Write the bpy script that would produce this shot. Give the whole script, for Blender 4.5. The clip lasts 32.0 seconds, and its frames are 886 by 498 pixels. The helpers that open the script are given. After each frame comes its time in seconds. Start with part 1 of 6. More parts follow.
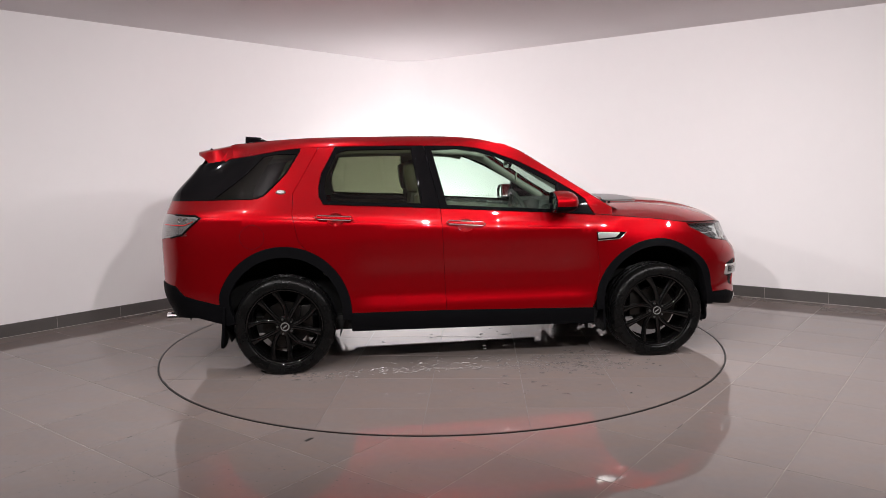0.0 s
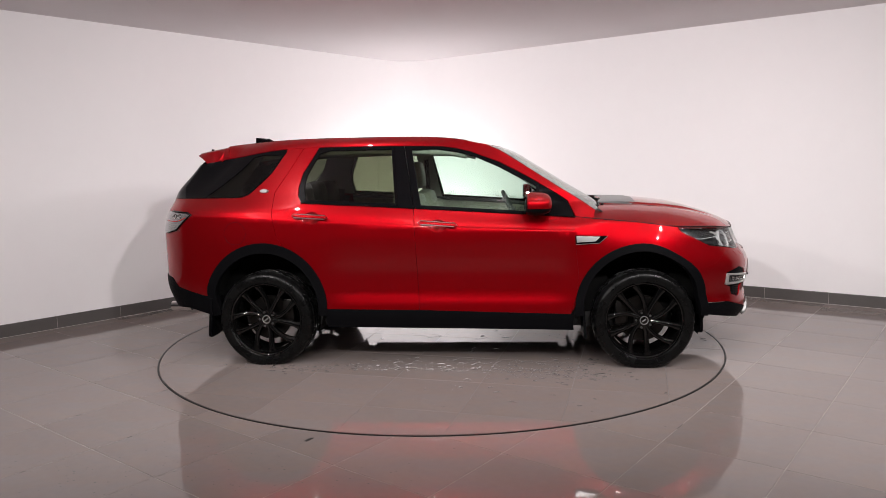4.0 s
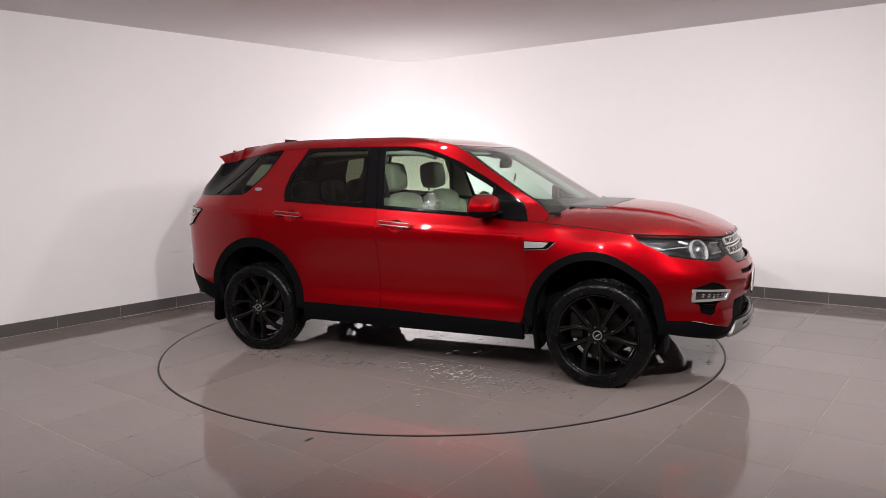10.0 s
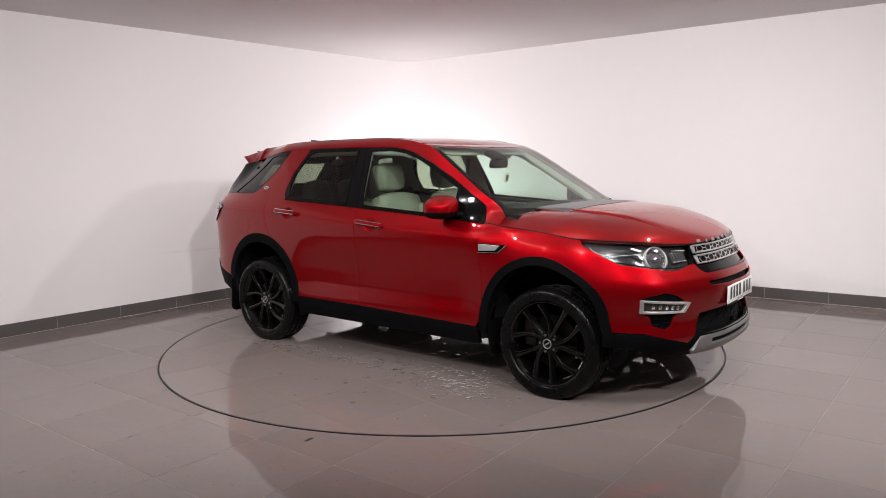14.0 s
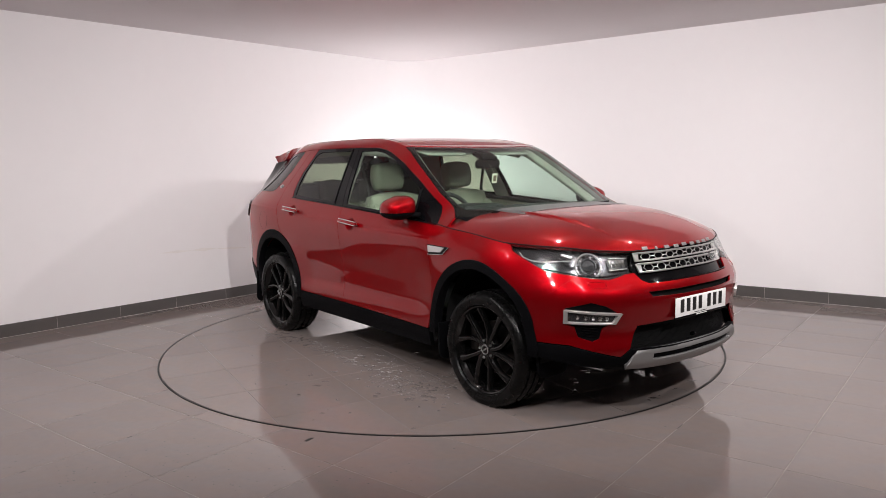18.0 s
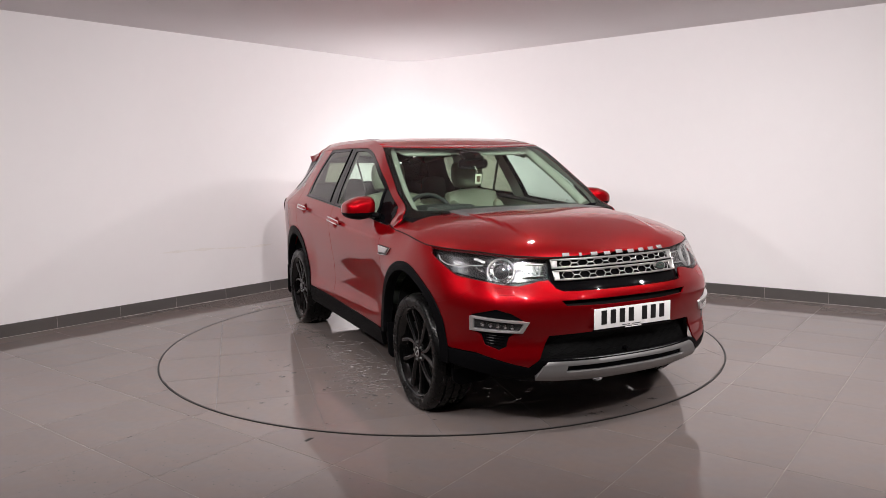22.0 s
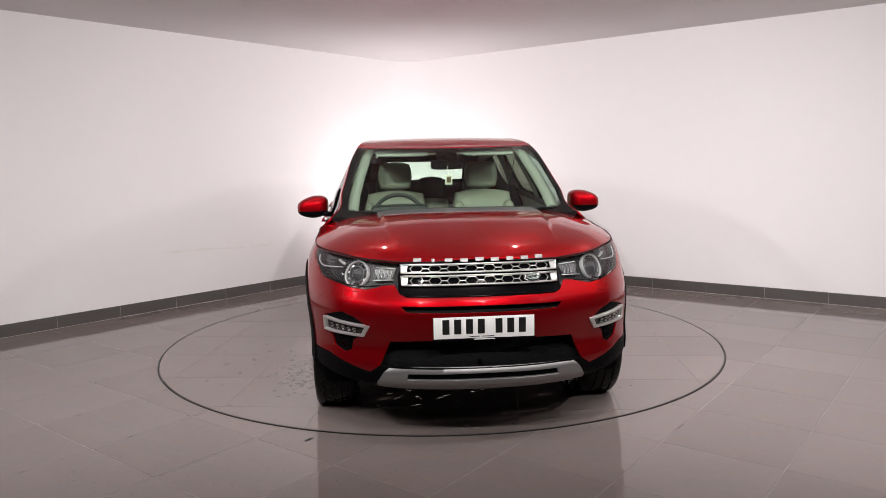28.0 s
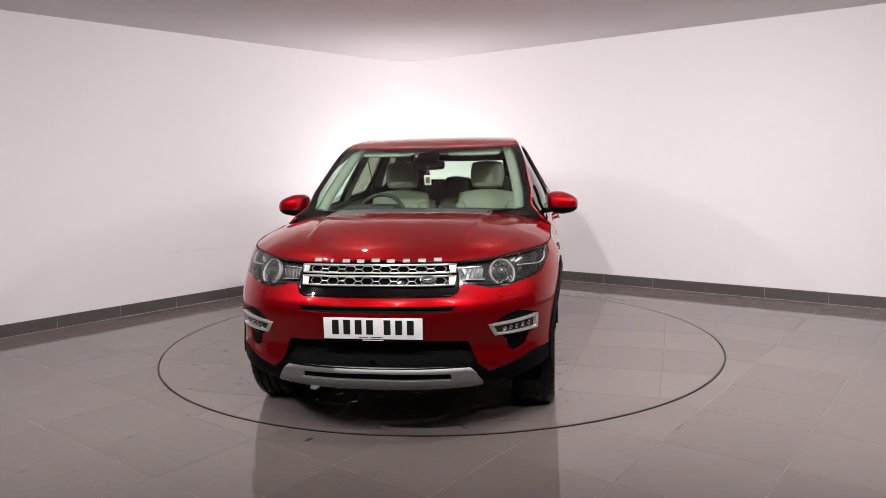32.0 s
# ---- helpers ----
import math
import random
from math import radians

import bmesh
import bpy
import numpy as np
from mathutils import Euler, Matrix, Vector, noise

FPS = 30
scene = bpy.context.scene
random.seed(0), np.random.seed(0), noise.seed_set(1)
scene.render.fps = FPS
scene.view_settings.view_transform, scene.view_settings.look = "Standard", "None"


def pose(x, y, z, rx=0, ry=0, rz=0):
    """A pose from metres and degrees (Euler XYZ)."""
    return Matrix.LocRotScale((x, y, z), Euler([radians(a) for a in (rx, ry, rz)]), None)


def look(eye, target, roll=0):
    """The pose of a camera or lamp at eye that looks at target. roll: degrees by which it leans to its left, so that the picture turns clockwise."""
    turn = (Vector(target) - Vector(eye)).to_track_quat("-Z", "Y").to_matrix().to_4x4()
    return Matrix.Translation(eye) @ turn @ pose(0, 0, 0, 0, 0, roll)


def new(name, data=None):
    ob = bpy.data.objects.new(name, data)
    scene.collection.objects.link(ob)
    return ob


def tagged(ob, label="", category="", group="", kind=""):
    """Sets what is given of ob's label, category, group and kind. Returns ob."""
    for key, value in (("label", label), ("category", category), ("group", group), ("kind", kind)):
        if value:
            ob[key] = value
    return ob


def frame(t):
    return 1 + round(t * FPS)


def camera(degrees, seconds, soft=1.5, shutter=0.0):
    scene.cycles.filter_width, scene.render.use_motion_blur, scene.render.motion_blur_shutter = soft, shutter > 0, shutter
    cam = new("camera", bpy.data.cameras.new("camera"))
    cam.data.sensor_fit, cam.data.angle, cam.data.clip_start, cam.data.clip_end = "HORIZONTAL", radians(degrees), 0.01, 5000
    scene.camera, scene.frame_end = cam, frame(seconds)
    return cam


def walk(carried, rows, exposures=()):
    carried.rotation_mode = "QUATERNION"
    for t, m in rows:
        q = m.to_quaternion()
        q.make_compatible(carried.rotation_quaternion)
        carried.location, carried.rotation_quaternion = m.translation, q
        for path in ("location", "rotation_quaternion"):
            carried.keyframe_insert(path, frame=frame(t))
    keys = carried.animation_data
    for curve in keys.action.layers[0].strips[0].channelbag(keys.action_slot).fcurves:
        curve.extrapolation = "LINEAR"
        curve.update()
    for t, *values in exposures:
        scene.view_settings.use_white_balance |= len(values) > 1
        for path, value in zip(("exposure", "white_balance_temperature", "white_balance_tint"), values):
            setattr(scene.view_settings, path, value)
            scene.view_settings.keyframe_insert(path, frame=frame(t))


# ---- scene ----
# The shot: a fixed camera watches a car turn on a turntable.
cam = camera(62.82, 32.0, soft=0.85)
EYE = pose(0, -6.045, 1.478, 90 - 6.823, 0, -0.24) @ pose(0, 0, 0, 0, 0, -1.083)
walk(cam, [(0.0, EYE), (32.0, EYE)], exposures=[(0.0, 0.0), (32.0, 0.0)])

# ---- light ----
world = bpy.data.worlds.new("room_air")
scene.world = world
world.use_nodes = True
world.node_tree.nodes["Background"].inputs[0].default_value = (0.9, 0.85, 0.87, 1)
world.node_tree.nodes["Background"].inputs[1].default_value = 0.01


def lamp(name, eye, target, sx, sy, watts, colour=(1.0, 0.95, 0.95), spread=180):
    data = bpy.data.lights.new(name, "AREA")
    data.shape, data.size, data.size_y = "RECTANGLE", sx, sy
    data.energy, data.color, data.spread = watts, colour, radians(spread)
    ob = new(name, data)
    ob.matrix_world = look(eye, target)
    return ob


# lamps added for the far corner's glow, low and unseen, always behind the car
lamp("unseen_corner_light", (-0.25, 2.45, 0.45), (-0.4, 4.3, 2.5), 1.0, 0.5, 18, spread=165)
lamp("unseen_corner_light", (-0.30, 2.95, 0.34), (-0.36, 3.9, 0.52), 0.5, 0.3, 20, spread=160)
# ceiling spotlights behind and beside the camera, turned to the far walls
for sx_, sy_, tx_, ty_, tz_, w_ in ((-2.4, -4.3, -3.0, 1.4, -1.1, 22), (2.6, -4.2, 3.2, 1.4, -1.1, 33), (0.8, -4.4, -1.6, 2.6, 0.8, 28),
                                    (-0.9, -4.5, 1.8, 2.6, 0.8, 28), (3.4, -2.0, -2.7, 1.7, -0.3, 13), (-2.9, -3.1, 3.0, 1.7, -0.3, 15)):
    lamp("ceiling_spot", (sx_, sy_, 2.78), (tx_, ty_, tz_), 0.05, 0.05, w_, spread=95)
# rows of downlights over the turntable
for sx_, sy_, w_ in ((-1.7, -1.9, 12), (-0.8, -1.05, 10), (0.8, -1.05, 10), (2.2, -1.05, 18), (-2.4, -2.6, 9), (1.3, -2.9, 21), (2.4, -2.6, 16)):
    lamp("ceiling_downlight", (sx_, sy_, 2.80), (sx_ * 1.2, sy_ + 1.6, 0.0), 0.045, 0.045, w_)

# ---- materials ----


def material(name, colour, rough=0.5, metal=0.0, coat=0.0, spec=0.5, vary=0.06, scale=6.0, bump=0.0, bump_scale=60.0,
             rough_vary=0.0, transmission=0.0, ior=1.5, emit=0.0, island=False):
    m = bpy.data.materials.new(name)
    m.use_nodes = True
    nt = m.node_tree
    b = nt.nodes["Principled BSDF"]
    b.inputs["Roughness"].default_value = rough
    b.inputs["Metallic"].default_value = metal
    b.inputs["Coat Weight"].default_value = coat
    b.inputs["Coat Roughness"].default_value = 0.02
    b.inputs["Specular IOR Level"].default_value = spec
    b.inputs["Transmission Weight"].default_value = transmission
    b.inputs["IOR"].default_value = ior
    b.inputs["Base Color"].default_value = (*colour, 1)
    if emit:
        b.inputs["Emission Color"].default_value = (*colour, 1)
        b.inputs["Emission Strength"].default_value = emit
    tc = nt.nodes.new("ShaderNodeTexCoord")
    if vary:
        a, c = nt.nodes.new("ShaderNodeTexNoise"), nt.nodes.new("ShaderNodeTexNoise")
        a.inputs["Scale"].default_value, c.inputs["Scale"].default_value = scale, scale * 9
        a.inputs["Detail"].default_value = c.inputs["Detail"].default_value = 4
        mix = nt.nodes.new("ShaderNodeMath")
        mix.operation = "ADD"
        nt.links.new(tc.outputs["Object"], a.inputs["Vector"])
        nt.links.new(tc.outputs["Object"], c.inputs["Vector"])
        nt.links.new(a.outputs["Fac"], mix.inputs[0])
        nt.links.new(c.outputs["Fac"], mix.inputs[1])
        last = mix.outputs[0]
        top = 2.0
        if island:
            oi, add = nt.nodes.new("ShaderNodeObjectInfo"), nt.nodes.new("ShaderNodeMath")
            add.operation = "ADD"
            nt.links.new(oi.outputs["Random"], add.inputs[0])
            nt.links.new(last, add.inputs[1])
            last, top = add.outputs[0], 3.0
        rng = nt.nodes.new("ShaderNodeMapRange")
        rng.inputs["From Min"].default_value, rng.inputs["From Max"].default_value = top * 0.25, top * 0.75
        rng.inputs["To Min"].default_value, rng.inputs["To Max"].default_value = 1 - vary, 1 + vary
        rng.clamp = False
        nt.links.new(last, rng.inputs["Value"])
        vm = nt.nodes.new("ShaderNodeVectorMath")
        vm.operation = "SCALE"
        vm.inputs[0].default_value = colour
        nt.links.new(rng.outputs[0], vm.inputs["Scale"])
        nt.links.new(vm.outputs[0], b.inputs["Base Color"])
        if rough_vary:
            r2 = nt.nodes.new("ShaderNodeMapRange")
            r2.inputs["From Min"].default_value, r2.inputs["From Max"].default_value = 0.3, 0.7
            r2.inputs["To Min"].default_value, r2.inputs["To Max"].default_value = rough - rough_vary, rough + rough_vary
            nt.links.new(a.outputs["Fac"], r2.inputs["Value"])
            nt.links.new(r2.outputs[0], b.inputs["Roughness"])
    if bump:
        n, bp = nt.nodes.new("ShaderNodeTexNoise"), nt.nodes.new("ShaderNodeBump")
        n.inputs["Scale"].default_value, n.inputs["Detail"].default_value = bump_scale, 5
        bp.inputs["Strength"].default_value, bp.inputs["Distance"].default_value = bump, 0.002
        nt.links.new(tc.outputs["Object"], n.inputs["Vector"])
        nt.links.new(n.outputs["Fac"], bp.inputs["Height"])
        nt.links.new(bp.outputs[0], b.inputs["Normal"])
    return m


PAINT = material("red_metallic_paint", (0.215, 0.0010, 0.0034), 0.38, 0.70, 1.0, 0.05, 0.05, 3)
PAINT.node_tree.nodes["Principled BSDF"].inputs["Specular Tint"].default_value = (1.0, 0.012, 0.03, 1)
GLOSS = material("gloss_black", (0.002, 0.002, 0.0024), 0.05, 0, 0, 0.20, 0.1, 5)
PLASTIC = material("black_grained_plastic", (0.0025, 0.0025, 0.003), 0.5, 0, 0, 0.035, 0.15, 8, 0.35, 500)
RUBBER = material("tyre_rubber", (0.003, 0.003, 0.003), 0.28, 0, 0, 0.17, 0.3, 12, 0.25, 260, 0.10)
RIMPAINT = material("gloss_black_wheel", (0.002, 0.002, 0.002), 0.04, 0.0, 0.0, 0.46, 0.1, 9)
BOLT = material("grey_bolt_steel", (0.22, 0.22, 0.22), 0.35, 1.0, 0, 0.5, 0.1, 30)
CHROME = material("chrome", (0.75, 0.74, 0.74), 0.08, 1.0, 0, 0.5, 0.03, 9)
SATIN = material("satin_silver", (0.28, 0.275, 0.272), 0.50, 0.8, 0, 0.5, 0.05, 9)
BARSILVER = material("brushed_bar_silver", (0.23, 0.226, 0.222), 0.5, 0.7, 0, 0.5, 0.08, 30)
SILVER = material("silver_trim_paint", (0.62, 0.61, 0.60), 0.28, 0.8, 0.3, 0.5, 0.04, 9)
# black of the liners, also standing for shade in the panel gaps
DARK = material("liner_and_shade_black", (0.004, 0.004, 0.004), 0.8, 0, 0, 0.2, 0.2, 5)
UNDER = material("grey_underside", (0.022, 0.0215, 0.021), 0.7, 0, 0, 0.3, 0.3, 5)
STEEL = material("brake_steel", (0.035, 0.033, 0.031), 0.35, 1.0, 0, 0.5, 0.15, 14)
LEATHER = material("cream_leather", (0.27, 0.26, 0.205), 0.45, 0, 0, 0.4, 0.05, 7, 0.25, 260)
TRIMGREY = material("pale_cabin_trim", (0.28, 0.275, 0.24), 0.7, 0, 0, 0.4, 0.05, 7, 0.2, 300)
DASH = material("dark_dashboard", (0.02, 0.02, 0.02), 0.6, 0, 0, 0.4, 0.15, 7, 0.3, 300)
WHITE = material("plate_white", (0.80, 0.80, 0.78), 0.25, 0, 0.3, 0.5, 0.02, 6)
INK = material("plate_black", (0.01, 0.01, 0.01), 0.3, 0, 0.3)
WALLPAINT = material("white_wall_paint", (0.84, 0.815, 0.82), 0.75, 0, 0, 0.3, 0.012, 0.8, 0.06, 90)
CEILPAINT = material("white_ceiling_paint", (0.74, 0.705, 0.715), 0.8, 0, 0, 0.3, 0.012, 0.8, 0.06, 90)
# dark tone of the unseen near walls, standing in for an unlit side
NEARDARK = material("dark_unseen_wall", (0.09, 0.086, 0.086), 0.75, 0, 0, 0.3, 0.03, 0.8, 0.06, 90)
TILE = material("polished_grey_tile", (0.184, 0.159, 0.151), 0.035, 0, 0, 0.5, 0.085, 2.2, 0.015, 30, 0.018, ior=1.33, island=True)
FLOORGROUT = material("pale_grey_grout", (0.27, 0.238, 0.220), 0.6, 0, 0, 0.3, 0.75, 1.3)
GROUT = material("grey_grout", (0.125, 0.112, 0.108), 0.6, 0, 0, 0.3, 0.45, 3)


def mottle(m, warm, cool, scale, stretch):
    """Cloudy warm and cool patches over a material's own colour."""
    nt = m.node_tree
    b = nt.nodes["Principled BSDF"]
    old = b.inputs["Base Color"].links[0].from_socket
    tc, mp, n = nt.nodes.new("ShaderNodeTexCoord"), nt.nodes.new("ShaderNodeMapping"), nt.nodes.new("ShaderNodeTexNoise")
    mp.inputs["Scale"].default_value = stretch
    n.inputs["Scale"].default_value, n.inputs["Detail"].default_value, n.inputs["Roughness"].default_value = scale, 7, 0.65
    rng, mix, mul = nt.nodes.new("ShaderNodeMapRange"), nt.nodes.new("ShaderNodeMix"), nt.nodes.new("ShaderNodeVectorMath")
    rng.inputs["From Min"].default_value, rng.inputs["From Max"].default_value = 0.36, 0.64
    mix.data_type, mul.operation = "RGBA", "MULTIPLY"
    mix.inputs["A"].default_value, mix.inputs["B"].default_value = (*warm, 1), (*cool, 1)
    nt.links.new(tc.outputs["Object"], mp.inputs["Vector"])
    nt.links.new(mp.outputs[0], n.inputs["Vector"])
    nt.links.new(n.outputs["Fac"], rng.inputs["Value"])
    nt.links.new(rng.outputs[0], mix.inputs["Factor"])
    nt.links.new(old, mul.inputs[0])
    nt.links.new(mix.outputs["Result"], mul.inputs[1])
    nt.links.new(mul.outputs[0], b.inputs["Base Color"])


mottle(TILE, (1.07, 1.00, 0.95), (0.99, 1.00, 1.02), 2.6, (1.0, 2.2, 1.0))
SKIRT = material("dark_grey_skirting_tile", (0.10, 0.092, 0.088), 0.3, 0, 0, 0.5, 0.10, 3, island=True)
PALE = material("pale_joint_filler", (0.42, 0.39, 0.37), 0.8, 0, 0, 0.3, 0.15, 8)
RING = material("dark_groove_line", (0.012, 0.011, 0.011), 0.5, 0.2, 0, 0.5, 0.2, 8)
REDLENS = material("red_lamp_lens", (0.45, 0.012, 0.012), 0.06, 0, 0.6, 0.5, 0.05)
DARKCHROME = material("dark_chrome_bowl", (0.05, 0.05, 0.052), 0.16, 0.6, 0, 0.5, 0.5, 30, 0.6, 60)
TAILCLEAR = material("clear_tail_lamp", (0.26, 0.25, 0.25), 0.12, 0.7, 1.0, 0.5, 0.25, 60)
DRL = material("frosted_white_ring", (0.46, 0.46, 0.455), 0.15, 0.1, 0.6, 0.5, 0.3, 60)
PAPER = material("cream_paper", (0.7, 0.66, 0.55), 0.8)
MIRRORGLASS = material("mirror_glass", (0.75, 0.78, 0.78), 0.02, 1.0, 0, 0.5, 0)


def window_glass(name, tint):
    m = bpy.data.materials.new(name)
    m.use_nodes = True
    nt = m.node_tree
    nt.nodes.remove(nt.nodes["Principled BSDF"])
    tr, gl = nt.nodes.new("ShaderNodeBsdfTransparent"), nt.nodes.new("ShaderNodeBsdfGlossy")
    mx, fr = nt.nodes.new("ShaderNodeMixShader"), nt.nodes.new("ShaderNodeLayerWeight")
    tr.inputs["Color"].default_value = (*tint, 1)
    gl.inputs["Roughness"].default_value = 0.015
    fr.inputs["Blend"].default_value = 0.5
    pw, ad = nt.nodes.new("ShaderNodeMath"), nt.nodes.new("ShaderNodeMath")
    pw.operation, ad.operation = "POWER", "MULTIPLY_ADD"
    pw.inputs[1].default_value, ad.inputs[1].default_value, ad.inputs[2].default_value = 5.0, 0.92, 0.06
    nt.links.new(fr.outputs["Facing"], pw.inputs[0])
    nt.links.new(pw.outputs[0], ad.inputs[0])
    nt.links.new(ad.outputs[0], mx.inputs[0])
    nt.links.new(tr.outputs[0], mx.inputs[1])
    nt.links.new(gl.outputs[0], mx.inputs[2])
    nt.links.new(mx.outputs[0], nt.nodes["Material Output"].inputs[0])
    return m


LENS = window_glass("clear_lamp_lens", (0.95, 0.96, 0.96))
CLEAR = window_glass("green_tinted_glass", (0.73, 0.86, 0.78))
REARGLASS = window_glass("tinted_rear_glass", (0.62, 0.70, 0.63))
PRIVACY = window_glass("dark_privacy_glass", (0.30, 0.33, 0.25))
QUARTER = window_glass("dark_quarter_glass", (0.17, 0.185, 0.145))

# ---- mesh helpers ----


def mesh_ob(name, verts, faces, mat, parent=None, label="", normals=None, smooth=True):
    me = bpy.data.meshes.new(name)
    me.from_pydata([tuple(v) for v in verts], [], faces)
    me.materials.append(mat)
    me.update()
    me.polygons.foreach_set("use_smooth", [smooth] * len(me.polygons))
    if normals is not None:
        me.normals_split_custom_set_from_vertices([tuple(n) for n in normals])
    ob = new(name, me)
    if parent:
        ob.parent = parent
    return tagged(ob, label)


def part(name, bm, mat, parent=None, label="", smooth=35):
    """Links a bmesh as one mesh object; edges sharper than smooth degrees stay hard."""
    bmesh.ops.recalc_face_normals(bm, faces=bm.faces)
    for e in bm.edges:
        e.smooth = len(e.link_faces) == 2 and e.calc_face_angle(0) < radians(smooth)
    for f in bm.faces:
        f.smooth = True
    me = bpy.data.meshes.new(name)
    bm.to_mesh(me)
    bm.free()
    me.materials.append(mat)
    ob = new(name, me)
    if parent:
        ob.parent = parent
    return tagged(ob, label)


def box(bm, c, size, bev=0.0, m=None, seg=2):
    """A rounded box added to bm, at c, turned by m."""
    r = bmesh.ops.create_cube(bm, size=1.0)
    vs = r["verts"]
    bmesh.ops.scale(bm, vec=size, verts=vs)
    if bev:
        es = list({e for v in vs for e in v.link_edges})
        b = bmesh.ops.bevel(bm, geom=es, offset=bev, segments=seg, profile=0.6, affect="EDGES")
        vs = list({v for f in b["faces"] for v in f.verts} | {v for v in vs if v.is_valid})
    mt = Matrix.Translation(c) @ (m or Matrix())
    bmesh.ops.transform(bm, matrix=mt, verts=vs)
    return vs


def lathe(bm, profile, n=48, m=None, closed=False):
    """Turns (radius, height) pairs about z, then moves by m."""
    rings = []
    for r, h in profile:
        rings.append([bm.verts.new((r * math.cos(2 * math.pi * i / n), r * math.sin(2 * math.pi * i / n), h)) for i in range(n)])
    pairs = list(zip(rings, rings[1:])) + ([(rings[-1], rings[0])] if closed else [])
    for a, b in pairs:
        for i in range(n):
            bm.faces.new((a[i], a[(i + 1) % n], b[(i + 1) % n], b[i]))
    if m:
        bmesh.ops.transform(bm, matrix=m, verts=[v for r in rings for v in r])
    return rings


def sweep(bm, path, radius, n=10, closed=False, squash=1.0, up=(0, 0, 1)):
    """A tube along path; squash flattens it along up."""
    pts = [Vector(p) for p in path]
    rings = []
    k = len(pts)
    for i, p in enumerate(pts):
        a, b = (pts[i - 1], pts[(i + 1) % k]) if closed else (pts[max(i - 1, 0)], pts[min(i + 1, k - 1)])
        d = (b - a).normalized()
        side = d.cross(Vector(up))
        side = side.normalized() if side.length > 1e-4 else d.orthogonal().normalized()
        nn = side.cross(d).normalized()
        rings.append([bm.verts.new(p + radius * (side * math.cos(2 * math.pi * j / n) + nn * squash * math.sin(2 * math.pi * j / n)))
                      for j in range(n)])
    for a, b in list(zip(rings, rings[1:])) + ([(rings[-1], rings[0])] if closed else []):
        for j in range(n):
            bm.faces.new((a[j], a[(j + 1) % n], b[(j + 1) % n], b[j]))
    if not closed:
        bm.faces.new(rings[0][::-1])
        bm.faces.new(rings[-1])
    return rings


def slab(bm, loop, depth, m=None, bev=0.0):
    """A plate: the outline loop (x, y) raised by depth along z."""
    vs = [bm.verts.new((x, y, 0)) for x, y in loop]
    f = bm.faces.new(vs)
    ex = bmesh.ops.extrude_face_region(bm, geom=[f])
    top = [v for v in ex["geom"] if isinstance(v, bmesh.types.BMVert)]
    bmesh.ops.translate(bm, vec=(0, 0, depth), verts=top)
    allv = vs + top
    if bev:
        es = [e for e in {e for v in top for e in v.link_edges} if all(w in top for w in e.verts)]
        b = bmesh.ops.bevel(bm, geom=es, offset=bev, segments=2, profile=0.6, affect="EDGES")
        allv = list({v for f in b["faces"] for v in f.verts} | {v for v in allv if v.is_valid})
    if m:
        bmesh.ops.transform(bm, matrix=m, verts=allv)
    return allv

# ---- the room ----
CORNER = Vector((-0.428, 4.293))
DIR_L, DIR_R = Vector((-0.656, -0.7547)), Vector((0.7993, -0.6009))
CEILING, SIDE, ROUND, BENDS = 2.86, 9.0, 0.42, 64


def room_plan(grow=0.0):
    """Corner points of the room, anticlockwise, the far corner rounded; grow moves the walls outwards."""
    bis = (DIR_L + DIR_R).normalized()
    half = math.acos(DIR_L.dot(bis))
    c = CORNER + bis * (ROUND / math.sin(half))
    n_r, n_l = Vector((-DIR_R.y, DIR_R.x)), Vector((DIR_L.y, -DIR_L.x))
    a0, a1 = math.atan2(n_r.y, n_r.x), math.atan2(n_l.y, n_l.x)
    arc = [c + (ROUND + grow) * Vector((math.cos(a0 + (a1 - a0) * i / BENDS), math.sin(a0 + (a1 - a0) * i / BENDS))) for i in range(BENDS + 1)]
    right, left = CORNER + DIR_R * SIDE, CORNER + DIR_L * SIDE
    near = CORNER + (DIR_L + DIR_R) * SIDE
    g = grow * 1.0
    return [right + n_r * g + DIR_R * g] + arc + [left + n_l * g + DIR_L * g] + [near + (DIR_L + DIR_R) * g]


def wall_run(name, pts, outer, z0, z1, mat):
    v, f = [], []
    k = len(pts)
    for p, q in zip(pts, outer):
        v += [(p.x, p.y, z0), (p.x, p.y, z1), (q.x, q.y, z1), (q.x, q.y, z0)]
    for i in range(k - 1):
        a, b = 4 * i, 4 * i + 4
        f += [(a, a + 1, b + 1, b), (a + 1, a + 2, b + 2, b + 1), (a + 2, a + 3, b + 3, b + 2), (a + 3, a, b, b + 3)]
    f += [(0, 3, 2, 1), (4 * k - 4, 4 * k - 3, 4 * k - 2, 4 * k - 1)]
    return mesh_ob(name, v, f, mat, smooth=False)


plan, plan_out = room_plan(), room_plan(0.15)
far_wall = wall_run("wall_north", plan[:BENDS + 3], plan_out[:BENDS + 3], 0.0, CEILING, WALLPAINT)
tagged(far_wall, "plain white painted wall with a rounded corner", "wall", kind="structure")
# unseen walls added behind the camera to close the room
near_l = wall_run("unseen_wall_west", plan[-2:], plan_out[-2:], 0.0, CEILING, NEARDARK)
near_r = wall_run("unseen_wall_south", [plan[-1], plan[0]], [plan_out[-1], plan_out[0]], 0.0, CEILING, NEARDARK)
for w in (near_l, near_r):
    tagged(w, "unseen wall added behind the camera, coloured dark for an unlit side", "wall", kind="structure")
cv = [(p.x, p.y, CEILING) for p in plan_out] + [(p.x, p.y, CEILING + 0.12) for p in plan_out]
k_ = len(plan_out)
